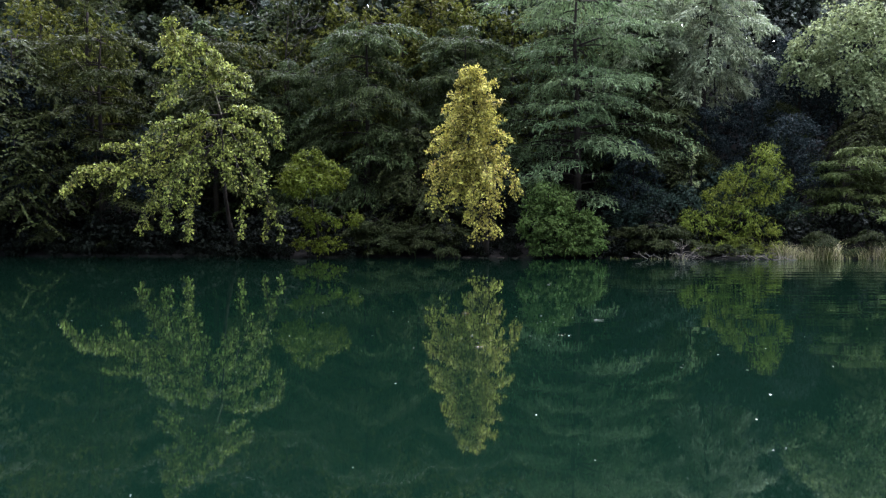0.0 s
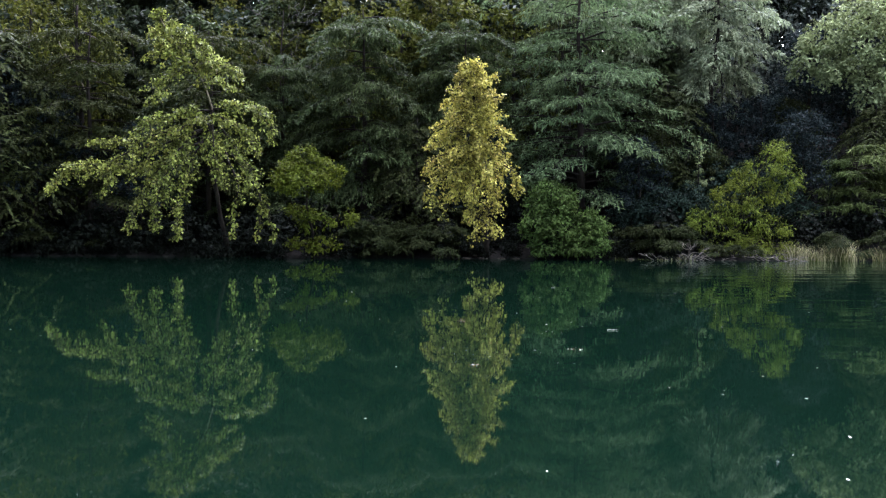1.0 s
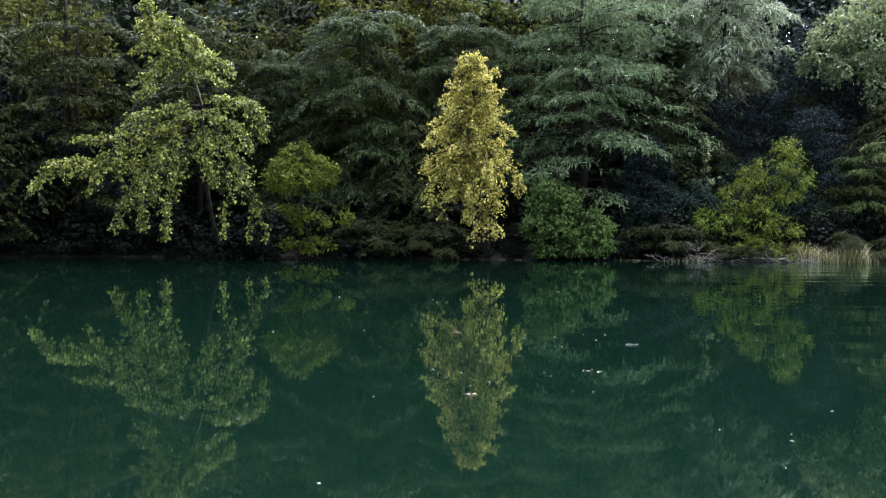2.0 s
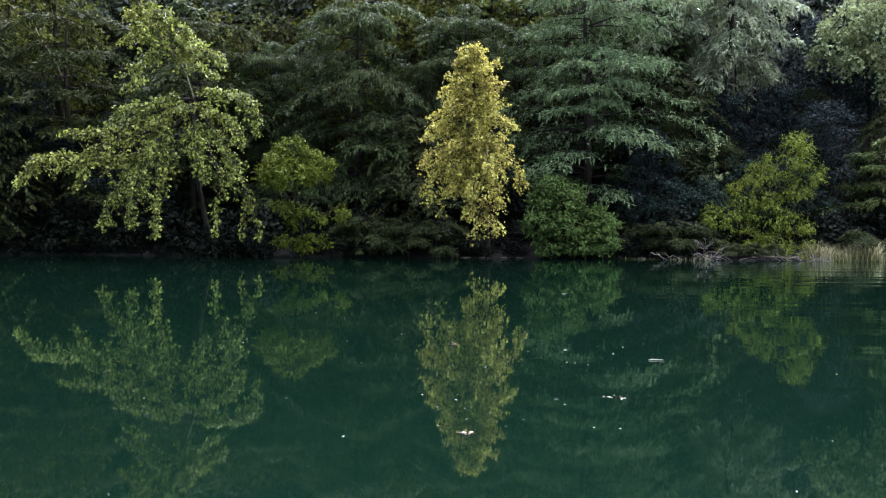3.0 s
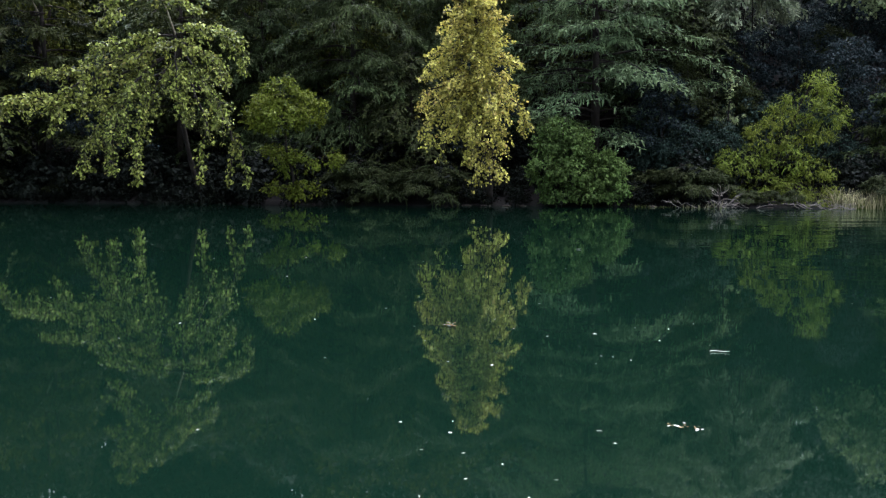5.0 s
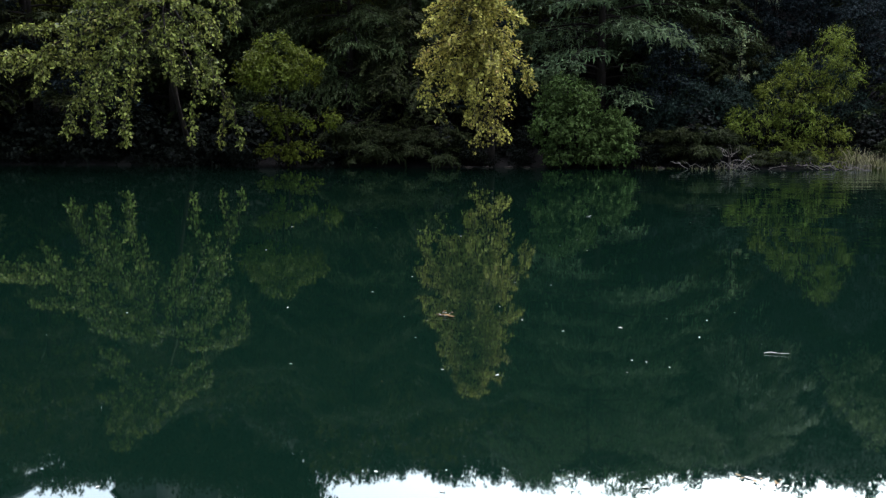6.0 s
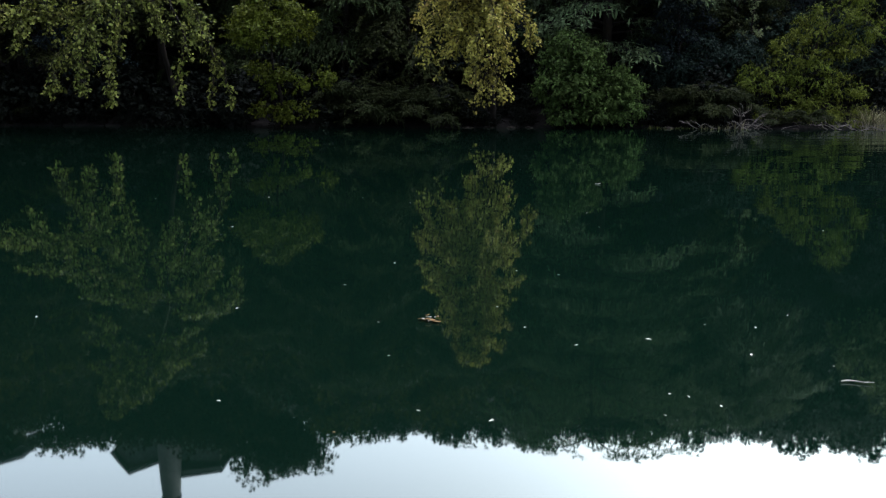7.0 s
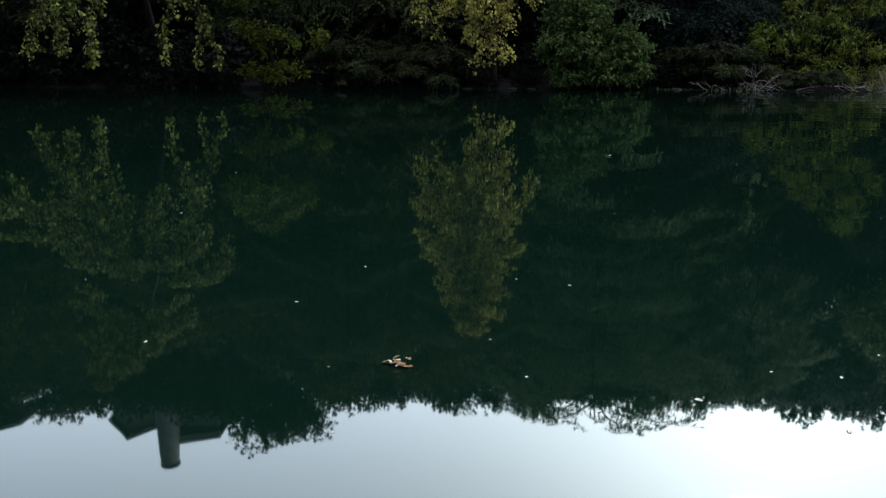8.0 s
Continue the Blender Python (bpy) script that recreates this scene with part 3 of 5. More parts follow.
def limbed_tree(name, at, label, trunk, girth, limbs, leaf_mat, seed, leaf=0.16, leader=None, fill=1.0, category="tree"):
    """A tree with an open crown: a trunk, and limbs (points, reach, drop, fill, grow) that carry the leaves, all local to its foot."""
    rng = np.random.default_rng(seed)
    ob = thing(name, at, label, category)
    v, t = tube(smooth_line(trunk, 6), girth, girth * 0.35, 9, rng, 0.07)
    part_mesh("trunk", mesh_from("trunk", v, t, BARK, True), ob)
    if leader:
        v, t = tube(smooth_line(leader, 6), girth * 0.28, girth * 0.08, 7, rng, 0.06)
        part_mesh("leader", mesh_from("leader", v, t, PALE_BARK, True), ob, "pale bare upper stem")
    for points, reach, drop, much, grow in limbs:
        line = smooth_line(points, 5) + rng.normal(size=(5 * (len(points) - 1) + 1, 3)) * 0.03
        total = np.linalg.norm(np.diff(line, axis=0), axis=1).sum()
        v, t = tube(line, 0.018 + 0.007 * total, 0.008, 6, rng, 0.08)
        limb = part_mesh("limb", mesh_from("limb", v, t, BARK, True), ob)
        leaves, wood = leafy_limb(rng, line, reach, drop, leaf, fill=much * fill, start=0.12, grow=grow)
        tagged(part_mesh("branchlet", mesh_from("branchlet", *wood, GREY_TWIG, True), limb), kind="stuff")
        tagged(part_mesh("leaf_mass", mesh_from("leaf_mass", *leaves, leaf_mat), limb), kind="stuff")
    return ob


LEAN_AT = (-12.0, 42.9, 0.25)


def from_foot(at, points):
    return [(x - at[0], y - at[1], z - at[2]) for x, y, z in points]


LEAN_LIMBS = [
    # the plume at the top, swept to one side
    ([(-12.8, 37.2, 9.75), (-13.46, 37.1, 10.1), (-13.95, 37.0, 10.45)], 0.66, 0.3, 1.40, 0.0),
    ([(-12.75, 37.2, 9.6), (-13.5, 36.9, 9.45), (-13.9, 36.8, 9.1)], 0.60, 0.5, 1.26, 0.0),
    ([(-13.0, 37.2, 10.1), (-13.45, 37.6, 10.75), (-13.8, 37.6, 11.35)], 0.66, 0.2, 1.68, 0.2),
    ([(-12.75, 37.2, 9.75), (-12.2, 37.4, 10.0), (-11.55, 37.6, 9.6), (-11.05, 37.6, 9.2)], 0.66, 0.4, 1.54, 0.0),
    ([(-12.15, 37.3, 8.95), (-11.2, 37.0, 8.95), (-10.35, 36.9, 8.6), (-9.7, 37.0, 8.3)], 0.62, 0.4, 1.40, 0.0),
    ([(-11.8, 37.5, 8.5), (-12.6, 37.2, 8.6), (-13.2, 37.0, 8.3), (-13.6, 36.9, 7.8), (-13.95, 36.9, 7.1)], 0.66, 0.6, 1.05, 0.0),
    ([(-11.65, 37.6, 8.1), (-10.9, 37.9, 8.2), (-10.4, 38.0, 7.85)], 0.54, 0.4, 1.12, 0.0),
    ([(-12.3, 37.3, 8.9), (-12.9, 37.0, 9.3), (-13.35, 36.9, 9.9)], 0.6, 0.4, 1.40, 0.0),
    ([(-12.3, 37.3, 9.1), (-11.75, 37.5, 9.0), (-11.2, 37.6, 8.6)], 0.62, 0.4, 1.40, 0.0),
    ([(-12.9, 37.3, 9.95), (-12.6, 37.6, 10.35), (-12.4, 37.8, 10.5)], 0.5, 0.3, 1.40, 0.1),
    # the body: boughs to both sides
    ([(-11.5, 38.3, 7.0), (-10.25, 37.9, 7.15), (-9.3, 37.6, 7.0), (-8.65, 37.5, 6.6), (-8.35, 37.4, 5.5)], 0.62, 0.5, 1.0, 0.0),
    ([(-11.5, 38.3, 6.9), (-10.45, 37.6, 6.3), (-9.55, 37.2, 5.7), (-8.95, 37.0, 4.9)], 0.66, 0.6, 1.0, 0.0),
    ([(-11.5, 38.3, 7.0), (-12.4, 38.0, 6.85), (-13.2, 37.8, 6.65), (-14.4, 37.8, 6.35), (-15.0, 37.8, 5.95)], 0.6, 0.5, 0.95, 0.0),
    ([(-11.5, 38.4, 6.8), (-12.3, 37.4, 6.2), (-12.9, 36.9, 5.6)], 0.65, 0.5, 0.9, 0.0),
    ([(-11.8, 38.3, 6.45), (-13.05, 37.7, 6.0), (-14.45, 37.3, 5.55), (-15.8, 37.2, 5.4), (-16.9, 37.2, 5.45)], 0.42, 0.6, 0.95, 0.0),
    ([(-12.1, 38.4, 6.05), (-13.5, 37.5, 5.3), (-14.8, 37.0, 4.95), (-15.65, 36.8, 4.35), (-16.05, 36.8, 3.1)], 0.58, 0.8, 0.95, 0.0),
    ([(-12.15, 38.5, 5.5), (-13.8, 37.6, 4.5), (-15.45, 37.2, 4.1), (-17.1, 37.0, 4.35), (-18.0, 37.0, 4.0), (-18.6, 37.0, 3.2)], 0.62, 0.6, 1.5, 0.0),
    ([(-11.9, 38.3, 6.1), (-12.55, 37.2, 5.2), (-13.1, 36.8, 4.05), (-13.45, 36.6, 2.8), (-13.6, 36.6, 1.4)], 0.58, 1.0, 1.0, 0.0),
    ([(-12.45, 38.2, 5.45), (-13.9, 37.3, 3.85), (-14.55, 37.0, 2.6), (-15.0, 37.0, 1.35)], 0.5, 1.0, 0.9, 0.0),
    ([(-11.9, 38.3, 5.7), (-12.25, 37.3, 4.35), (-12.65, 37.0, 2.8), (-12.75, 37.0, 1.05)], 0.42, 1.1, 0.85, 0.0),
    ([(-11.5, 38.3, 6.45), (-11.15, 37.2, 5.15), (-10.9, 36.9, 4.05), (-10.5, 36.8, 3.4)], 0.6, 0.8, 0.9, 0.0),
    ([(-11.05, 38.3, 6.1), (-10.0, 37.4, 4.85), (-9.4, 37.2, 4.0), (-9.7, 37.2, 3.25)], 0.55, 0.8, 0.85, 0.0),
    # thin strands that hang in the shade
    ([(-11.1, 38.6, 5.4), (-10.25, 38.0, 3.4), (-10.5, 37.9, 1.85), (-10.4, 37.9, 1.0)], 0.28, 1.2, 0.42, 0.0),
    ([(-10.7, 38.6, 5.0), (-9.35, 38.2, 3.15), (-9.2, 38.0, 1.85), (-9.35, 38.0, 0.95)], 0.34, 1.2, 0.42, 0.0),
    ([(-10.5, 38.6, 4.7), (-9.0, 38.3, 2.6), (-8.75, 38.2, 1.6), (-8.6, 38.2, 0.9)], 0.26, 1.2, 0.4, 0.0),
]
limbed_tree("leaning_sycamore", LEAN_AT, "pale green sycamore leaning over the water, drooping limbs",
            [(0, 0, -0.2), (-0.05, -1.6, 2.0), (0.15, -3.4, 4.6), (0.5, -4.6, 6.85)], 0.135,
            [(from_foot(LEAN_AT, p), *more) for p, *more in LEAN_LIMBS], SYCAMORE_LEAF, 11, 0.145, fill=1.3,
            leader=from_foot(LEAN_AT, [(-11.5, 38.3, 7.0), (-11.72, 37.6, 8.2), (-12.26, 37.3, 9.0), (-12.86, 37.2, 9.9), (-13.5, 37.4, 10.8), (-13.8, 37.5, 11.4)]))

GOLD_AT = (1.45, 41.0, 0.3)


def golden_limbs():
    """Limbs all round an upright stem; the crown is widest below its middle and ends in hanging strands."""
    rng = np.random.default_rng(12)
    zs = [0.8, 1.6, 2.6, 3.4, 4.2, 5.1, 6.0, 7.0, 7.75, 8.5, 9.2]
    mid = [1.5, 1.35, 0.8, 0.6, 0.55, 0.54, 0.5, 0.76, 0.73, 0.68, 0.67]
    half = [0.35, 0.65, 1.25, 1.8, 2.2, 2.3, 2.15, 1.85, 1.55, 0.9, 0.12]
    out = []
    for i in range(62):
        z = 1.55 + 7.3 * ((i + 0.5) / 62) ** 0.92
        az = i * 2.39996 + rng.uniform(-0.3, 0.3)
        tall = np.clip((z - 4.0) / 4.5, 0, 1)
        c, h = np.interp(z, zs, mid), np.interp(z, zs, half) * rng.uniform(0.62, 1.0)
        d = np.array([math.cos(az), 0.62 * math.sin(az)])
        root = np.array([np.interp(z, [1, 4, 9], [1.35, 0.95, 0.72]), np.interp(z, [1, 4, 9], [40.0, 38.9, 38.0]), z + 0.45 - 0.75 * tall])
        mid_y = 38.0 + 0.5 * (root[1] - 38.0)
        tip = np.array([c + d[0] * h, mid_y + d[1] * h, z - 0.35 * (1 - tall) + 0.25 * tall])
        bend = (root + tip) / 2 + [0, 0, 0.25]
        pts = [tuple(root), tuple(bend), tuple(tip)]
        if tall < 0.35 and i % 2:
            pts.append((tip[0] * 0.96 + c * 0.04, tip[1], tip[2] - rng.uniform(0.4, 0.9)))
        out.append((pts, 0.6 - 0.12 * tall, 0.9 - 0.75 * tall, 1.15 if z > 3.2 else 0.32, 0.45 * tall))
    out.append(([(0.74, 38.0, 7.6), (0.7, 38.0, 8.4), (0.67, 38.0, 9.0)], 0.36, 0.1, 1.1, 0.5))
    for i in range(16):                                   # short inner limbs that close the crown round its stem
        z, az = 3.4 + 4.6 * (i + 0.5) / 16, i * 2.39996 + 0.7
        x0, y0 = np.interp(z, [1, 4, 9], [1.35, 0.95, 0.72]), np.interp(z, [1, 4, 9], [40.0, 38.9, 38.0])
        out.append(([(x0, y0, z), (x0 + 0.35 * math.cos(az), y0 - 0.45, z + 0.15), (x0 + 0.7 * math.cos(az), y0 - 0.9, z + 0.1)], 0.5, 0.4, 1.0, 0.2))
    out += [([(0.7, 38.0, 7.4), (0.4, 38.0, 8.2), (0.25, 37.9, 8.75)], 0.3, 0.1, 1.0, 0.5), ([(0.72, 38.0, 7.4), (1.05, 38.1, 8.0), (1.2, 38.1, 8.5)], 0.3, 0.1, 1.0, 0.5)]
    return out


limbed_tree("golden_sycamore", GOLD_AT, "golden green sycamore with long hanging leafy strands over water",
            [(0, 0, -0.2), (-0.1, -1.0, 1.0), (-0.5, -2.1, 3.7), (-0.68, -2.8, 6.5), (-0.74, -3.0, 8.3)], 0.16,
            [(from_foot(GOLD_AT, p), *more) for p, *more in golden_limbs()], GOLDEN_LEAF, 18, 0.128)


def world_masses(at, masses, slim=1.0):
    """Masses given in the world's places, made local to a tree's foot."""
    return [(m[0] - at[0], m[1] - at[1], m[2] - at[2], m[3] * slim, m[4] * slim, m[5] * slim, *m[6:]) for m in masses]


# ---- shrubs on the bank ----
OLIVE_AT = foot(-7.2, 40.6)
broad_tree("olive_shrub", OLIVE_AT, "olive green rounded shrub with tiers of foliage at the waterline",
           [(0, 0, -0.1), (0.1, -0.5, 1.2), (-0.1, -1.0, 2.6), (0.0, -1.2, 4.2)], 0.09,
           world_masses(OLIVE_AT, [
               (-7.3, 39.0, 4.6, 0.9, 0.9, 0.6), (-8.2, 39.0, 3.9, 0.75, 0.8, 0.65), (-6.4, 39.0, 4.0, 0.85, 0.8, 0.65), (-7.3, 38.7, 3.6, 1.1, 0.8, 0.6),
               (-7.7, 39.8, 2.1, 0.7, 0.6, 0.4, 0.5), (-6.9, 39.8, 1.7, 0.8, 0.6, 0.4, 0.5), (-5.5, 39.2, 2.0, 0.5, 0.5, 0.3, 0.35), (-7.6, 40.2, 0.7, 0.7, 0.5, 0.3, 0.4), (-6.6, 40.2, 0.65, 0.65, 0.5, 0.28, 0.4)]),
           SHRUB_LEAF, BARK, 13, tufts=24, tuft_size=0.27, twigs=14, per_twig=6, twig_len=0.2, droop=0.0, leaf=0.12, wide=0.75, clump=1.0, category="shrub")
GREEN_AT = foot(4.8, 42.2)
broad_tree("green_shrub", GREEN_AT, "dense deep green shrub hanging over the waterline", 
           [(0, 0, -0.1), (0.1, -0.3, 1.2), (-0.1, -0.6, 2.4), (0.0, -0.9, 3.4)], 0.1,
           world_masses(GREEN_AT, [
               (4.5, 41.0, 3.3, 0.6, 0.7, 0.42), (5.2, 40.9, 2.9, 0.5, 0.6, 0.4), (4.0, 41.0, 2.6, 0.55, 0.7, 0.45), (4.9, 40.6, 2.2, 0.7, 0.7, 0.42), (3.8, 40.5, 1.6, 0.5, 0.6, 0.45),
               (4.9, 40.4, 1.4, 0.75, 0.7, 0.45), (6.3, 40.8, 2.0, 0.5, 0.6, 0.35), (6.9, 40.6, 1.55, 0.4, 0.5, 0.3), (6.2, 40.5, 1.25, 0.55, 0.6, 0.4), (6.8, 40.4, 0.7, 0.5, 0.5, 0.35), (4.2, 40.2, 0.65, 0.65, 0.5, 0.4), (5.5, 40.2, 0.6, 0.55, 0.5, 0.38)]),
           GREEN_LEAF, BARK, 14, tufts=20, tuft_size=0.30, twigs=14, per_twig=6, twig_len=0.24, droop=0.2, leaf=0.125, wide=0.7, clump=1.0, category="shrub")
YELLOW_AT = foot(14.2, 42.4)
broad_tree("yellow_green_bush", YELLOW_AT, "yellow green feathery bush behind reeds and driftwood",
           [(0, 0, -0.1), (0.3, -0.2, 1.5), (0.9, -0.4, 3.2), (1.7, -0.7, 5.2)], 0.1,
           world_masses(YELLOW_AT, [
               (16.0, 41.5, 5.2, 0.6, 0.6, 0.65), (15.3, 41.5, 4.4, 0.85, 0.7, 0.55), (14.2, 41.4, 3.9, 0.7, 0.6, 0.45, 0.8), (16.5, 41.6, 4.0, 0.6, 0.6, 0.5, 0.8), (15.6, 41.3, 3.3, 0.8, 0.6, 0.4, 0.8),
               (13.6, 41.2, 3.0, 0.9, 0.7, 0.6, 1.2), (12.5, 41.0, 1.9, 0.9, 0.7, 0.65, 1.4), (14.4, 41.0, 2.0, 0.9, 0.6, 0.6), (15.6, 41.0, 1.6, 0.7, 0.6, 0.6, 0.8), (13.3, 40.8, 0.9, 0.8, 0.6, 0.5, 0.8),
               (14.6, 40.6, 0.8, 0.8, 0.5, 0.5, 0.9), (15.7, 40.7, 0.7, 0.5, 0.5, 0.5, 0.6),
               (12.5, 40.4, 0.35, 0.6, 0.4, 0.25, 0.7), (13.5, 40.2, 0.32, 0.65, 0.4, 0.25, 0.8), (14.7, 39.9, 0.32, 0.65, 0.4, 0.25, 0.8), (15.7, 39.9, 0.35, 0.55, 0.4, 0.25, 0.7)]),
           YELLOW_LEAF, BARK, 15, tufts=13, tuft_size=0.26, twigs=15, per_twig=8, twig_len=0.32, droop=0.35, leaf=0.135, wide=0.3, clump=1.0, category="shrub")
SAPLING_AT = foot(12.7, 44.2)
limbed_tree("slender_sapling", SAPLING_AT, "slender pale sapling with sparse leaves", [(0, 0, 0), (0.1, 0, 2.0), (0.2, 0, 4.4)], 0.035,
            [([(0.1, 0, 2.0), (0.2, 0, 3.4), (0.25, 0, 4.7)], 0.36, 0.3, 0.8, 0.3), ([(0.1, 0, 1.8), (-0.2, -0.1, 2.3), (-0.45, -0.2, 2.6)], 0.25, 0.4, 0.6, 0.1), ([(0.1, 0, 2.2), (0.5, -0.1, 2.7), (0.75, -0.2, 2.8)], 0.22, 0.5, 0.6, 0.0)],
            ROUND_LEAF, 16, 0.12, category="sapling")

# ---- the wood behind: a few kinds of tree, each built once and repeated ----
kinds = {}
kinds["cypress_a"] = layered_conifer("cypress", foot(-5.4, 46.2), "dark feathery cypress with drooping boughs and bare twigs", 12.4, 4.3, CYPRESS_LEAF, 21, tiers=12, per_tier=6, fall=0.3, hang=0.9, low=0.16, top=0.62, group="cypresses of the bank")
kinds["cypress_b"] = layered_conifer("cypress", foot(6.9, 46.2), "blue green cypress with flat layered boughs", 14.9, 5.4, CYPRESS_BLUE, 22, tiers=11, per_tier=7, fall=0.12, hang=0.5, low=0.15, wide=0.28, top=0.9, group="cypresses of the bank")
kinds["cypress_e"] = layered_conifer("cypress", foot(-20.6, 45.6), "dark green cypress with soft level boughs", 12.2, 4.3, FOREST_LEAF, 26, tiers=8, per_tier=5, fall=0.2, hang=0.4, low=0.22, wide=0.34, top=0.7, twiggy=False, group="cypresses of the bank")
kinds["cypress_c"] = cypress_tree("cypress", foot(-25.5, 45.0), "dark feathery cypress at the edge of the wood", 12.0, 4.6, FOREST_LEAF, 24, low=0.16, boughs=54, tiers=4, group="cypresses of the bank")

kinds["cypress_d"] = layered_conifer("cypress", foot(21.0, 43.6), "small fresh green cypress with level boughs at the waterline", 4.6, 3.0, CYPRESS_GREEN, 25, tiers=4, per_tier=6, fall=0.08, hang=0.35, low=0.25, wide=0.28, top=0.6, twiggy=False, group="cypresses of the bank")


def forest_tree(x, y, height, spread, mat, seed, label, leaf=0.17, count=22, first=0.1, flat=0.5, **more):
    rng = np.random.default_rng(seed)
    ms = crown_masses(rng, height, spread, count, first, flat)
    return broad_tree("forest_tree", foot(x, y), label, [(0, 0, -0.3), (0.2, 0, height * 0.35), (-0.1, 0.2, height * 0.65), (0.1, 0, height * 0.92)], height * 0.017, ms, mat, BARK, seed + 50,
                      **{**dict(tufts=20, tuft_size=0.6, twigs=8, per_twig=5, twig_len=0.5, droop=0.3, leaf=leaf, twig_wood=False, low=-0.35, group="trees of the wood"), **more})


kinds["broad_dark"] = forest_tree(-29.5, 46.0, 12.5, 4.4, FOREST_LEAF, 31, "dark green broad-leaved forest tree in shade", leaf=0.215, flat=0.33, count=19, twigs=6, tufts=26, tuft_size=0.42, low=-0.15)
FAR = dict(leaf=0.31, tufts=10, tuft_size=0.7, twigs=4, flat=0.7, stems=False)
kinds["bank_tree"] = forest_tree(-26.5, 44.3, 11.5, 4.3, SHADE_LEAF, 36, "tree with shade-dark leaves overhanging the bank", leaf=0.195, first=0.27, count=16, flat=0.33, twigs=6, tufts=19, tuft_size=0.42, low=-0.15)
kinds["far_fill"] = forest_tree(8.0, 94.0, 13.0, 5.0, FILL_LEAF, 37, "shade-dark filler tree high on the wooded hill", leaf=0.56, tufts=7, tuft_size=0.85, twigs=5, per_twig=4, flat=0.8, first=0.3, count=16, stems=False)
kinds["ridge_tree"] = forest_tree(-44.0, 72.0, 13.0, 4.6, FOREST_LEAF, 38, "dark green dense tree on the hilltop", leaf=0.3, tufts=20, tuft_size=0.75, twigs=6, flat=0.9, first=0.5, count=13, stems=False)
kinds["far_dark"] = forest_tree(-14.0, 96.0, 15.0, 4.8, FOREST_LEAF, 35, "dark green broad-leaved tree on the wooded slope", **FAR)
kinds["far_olive"] = forest_tree(-25.0, 95.0, 15.0, 4.8, FOREST_OLIVE, 32, "olive green broad-leaved tree on the wooded slope", **FAR)
kinds["far_haze"] = forest_tree(19.5, 96.0, 15.0, 4.8, FOREST_HAZE, 33, "haze-tinted broad-leaved tree on the wooded slope", **FAR)
kinds["far_cypress"] = cypress_tree("cypress", foot(-3.0, 95.0), "dark feathery cypress on the wooded slope", 15.0, 5.0, CYPRESS_LEAF, 23, boughs=54, fan=7, per=7, needle=0.42, wide=0.5, group="cypresses of the slope")
kinds["willow"] = layered_conifer("willow", foot(15.4, 50.0), "grey green willow with hanging feathery foliage", 13.4, 3.9, WILLOW_LEAF, 34, tiers=5, per_tier=6, fall=0.5, hang=1.0, low=0.54, needle=0.3, wide=0.26, top=0.75, rise=0.28, group="trees of the wood")
RSYC_AT = foot(24.2, 49.0)
broad_tree("round_sycamore", RSYC_AT, "large rounded pale green sycamore among darker trees", [(0, 0, -0.2), (0, 0, 4), (-0.3, -0.3, 9), (-0.2, -0.3, 13)], 0.28,
           world_masses(RSYC_AT, [
               (23.0, 48.0, 14.0, 1.4, 1.2, 1.0), (21.2, 48.0, 12.6, 1.3, 1.2, 1.1), (24.6, 48.0, 13.6, 1.4, 1.2, 1.0), (20.4, 48.0, 11.2, 0.9, 0.9, 0.8), (22.8, 47.4, 12.0, 1.4, 1.2, 1.0), (24.8, 47.4, 11.2, 1.4, 1.2, 1.1),
               (21.8, 47.6, 10.4, 1.1, 1.0, 0.7), (23.6, 47.4, 9.6, 1.1, 1.0, 0.9), (25.5, 47.6, 9.0, 1.2, 1.0, 1.0), (27.0, 48.0, 12.5, 1.6, 1.4, 1.5), (27.2, 48.0, 9.6, 1.4, 1.2, 1.2)]),
           ROUND_LEAF, BARK, 17, tufts=26, tuft_size=0.5, twigs=9, per_twig=5, twig_len=0.45, droop=0.4, leaf=0.19, wide=0.9)

rng = np.random.default_rng(77)


def plant(kind, x, y, scale, turn, tall=1.0):
    return copy_thing(kinds[kind], Matrix.LocRotScale(foot(x, y), Euler((0, 0, turn)), (scale, scale, scale * tall)))


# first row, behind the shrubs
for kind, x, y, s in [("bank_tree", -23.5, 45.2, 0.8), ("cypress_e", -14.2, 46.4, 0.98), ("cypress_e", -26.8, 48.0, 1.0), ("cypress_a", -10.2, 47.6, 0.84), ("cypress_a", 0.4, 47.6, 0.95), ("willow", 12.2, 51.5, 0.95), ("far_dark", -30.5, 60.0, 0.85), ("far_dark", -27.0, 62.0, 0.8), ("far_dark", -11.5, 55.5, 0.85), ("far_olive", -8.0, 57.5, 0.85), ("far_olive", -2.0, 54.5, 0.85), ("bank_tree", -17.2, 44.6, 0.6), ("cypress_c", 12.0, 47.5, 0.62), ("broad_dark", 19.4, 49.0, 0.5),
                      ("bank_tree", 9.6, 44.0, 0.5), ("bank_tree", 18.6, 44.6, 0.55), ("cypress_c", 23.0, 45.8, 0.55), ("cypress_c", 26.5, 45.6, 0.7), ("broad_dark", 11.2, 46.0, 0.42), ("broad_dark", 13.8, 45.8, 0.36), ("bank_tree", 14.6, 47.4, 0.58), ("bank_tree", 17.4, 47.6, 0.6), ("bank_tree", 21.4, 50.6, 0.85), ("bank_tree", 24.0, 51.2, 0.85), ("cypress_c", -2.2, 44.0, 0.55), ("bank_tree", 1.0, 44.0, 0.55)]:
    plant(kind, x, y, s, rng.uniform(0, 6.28))
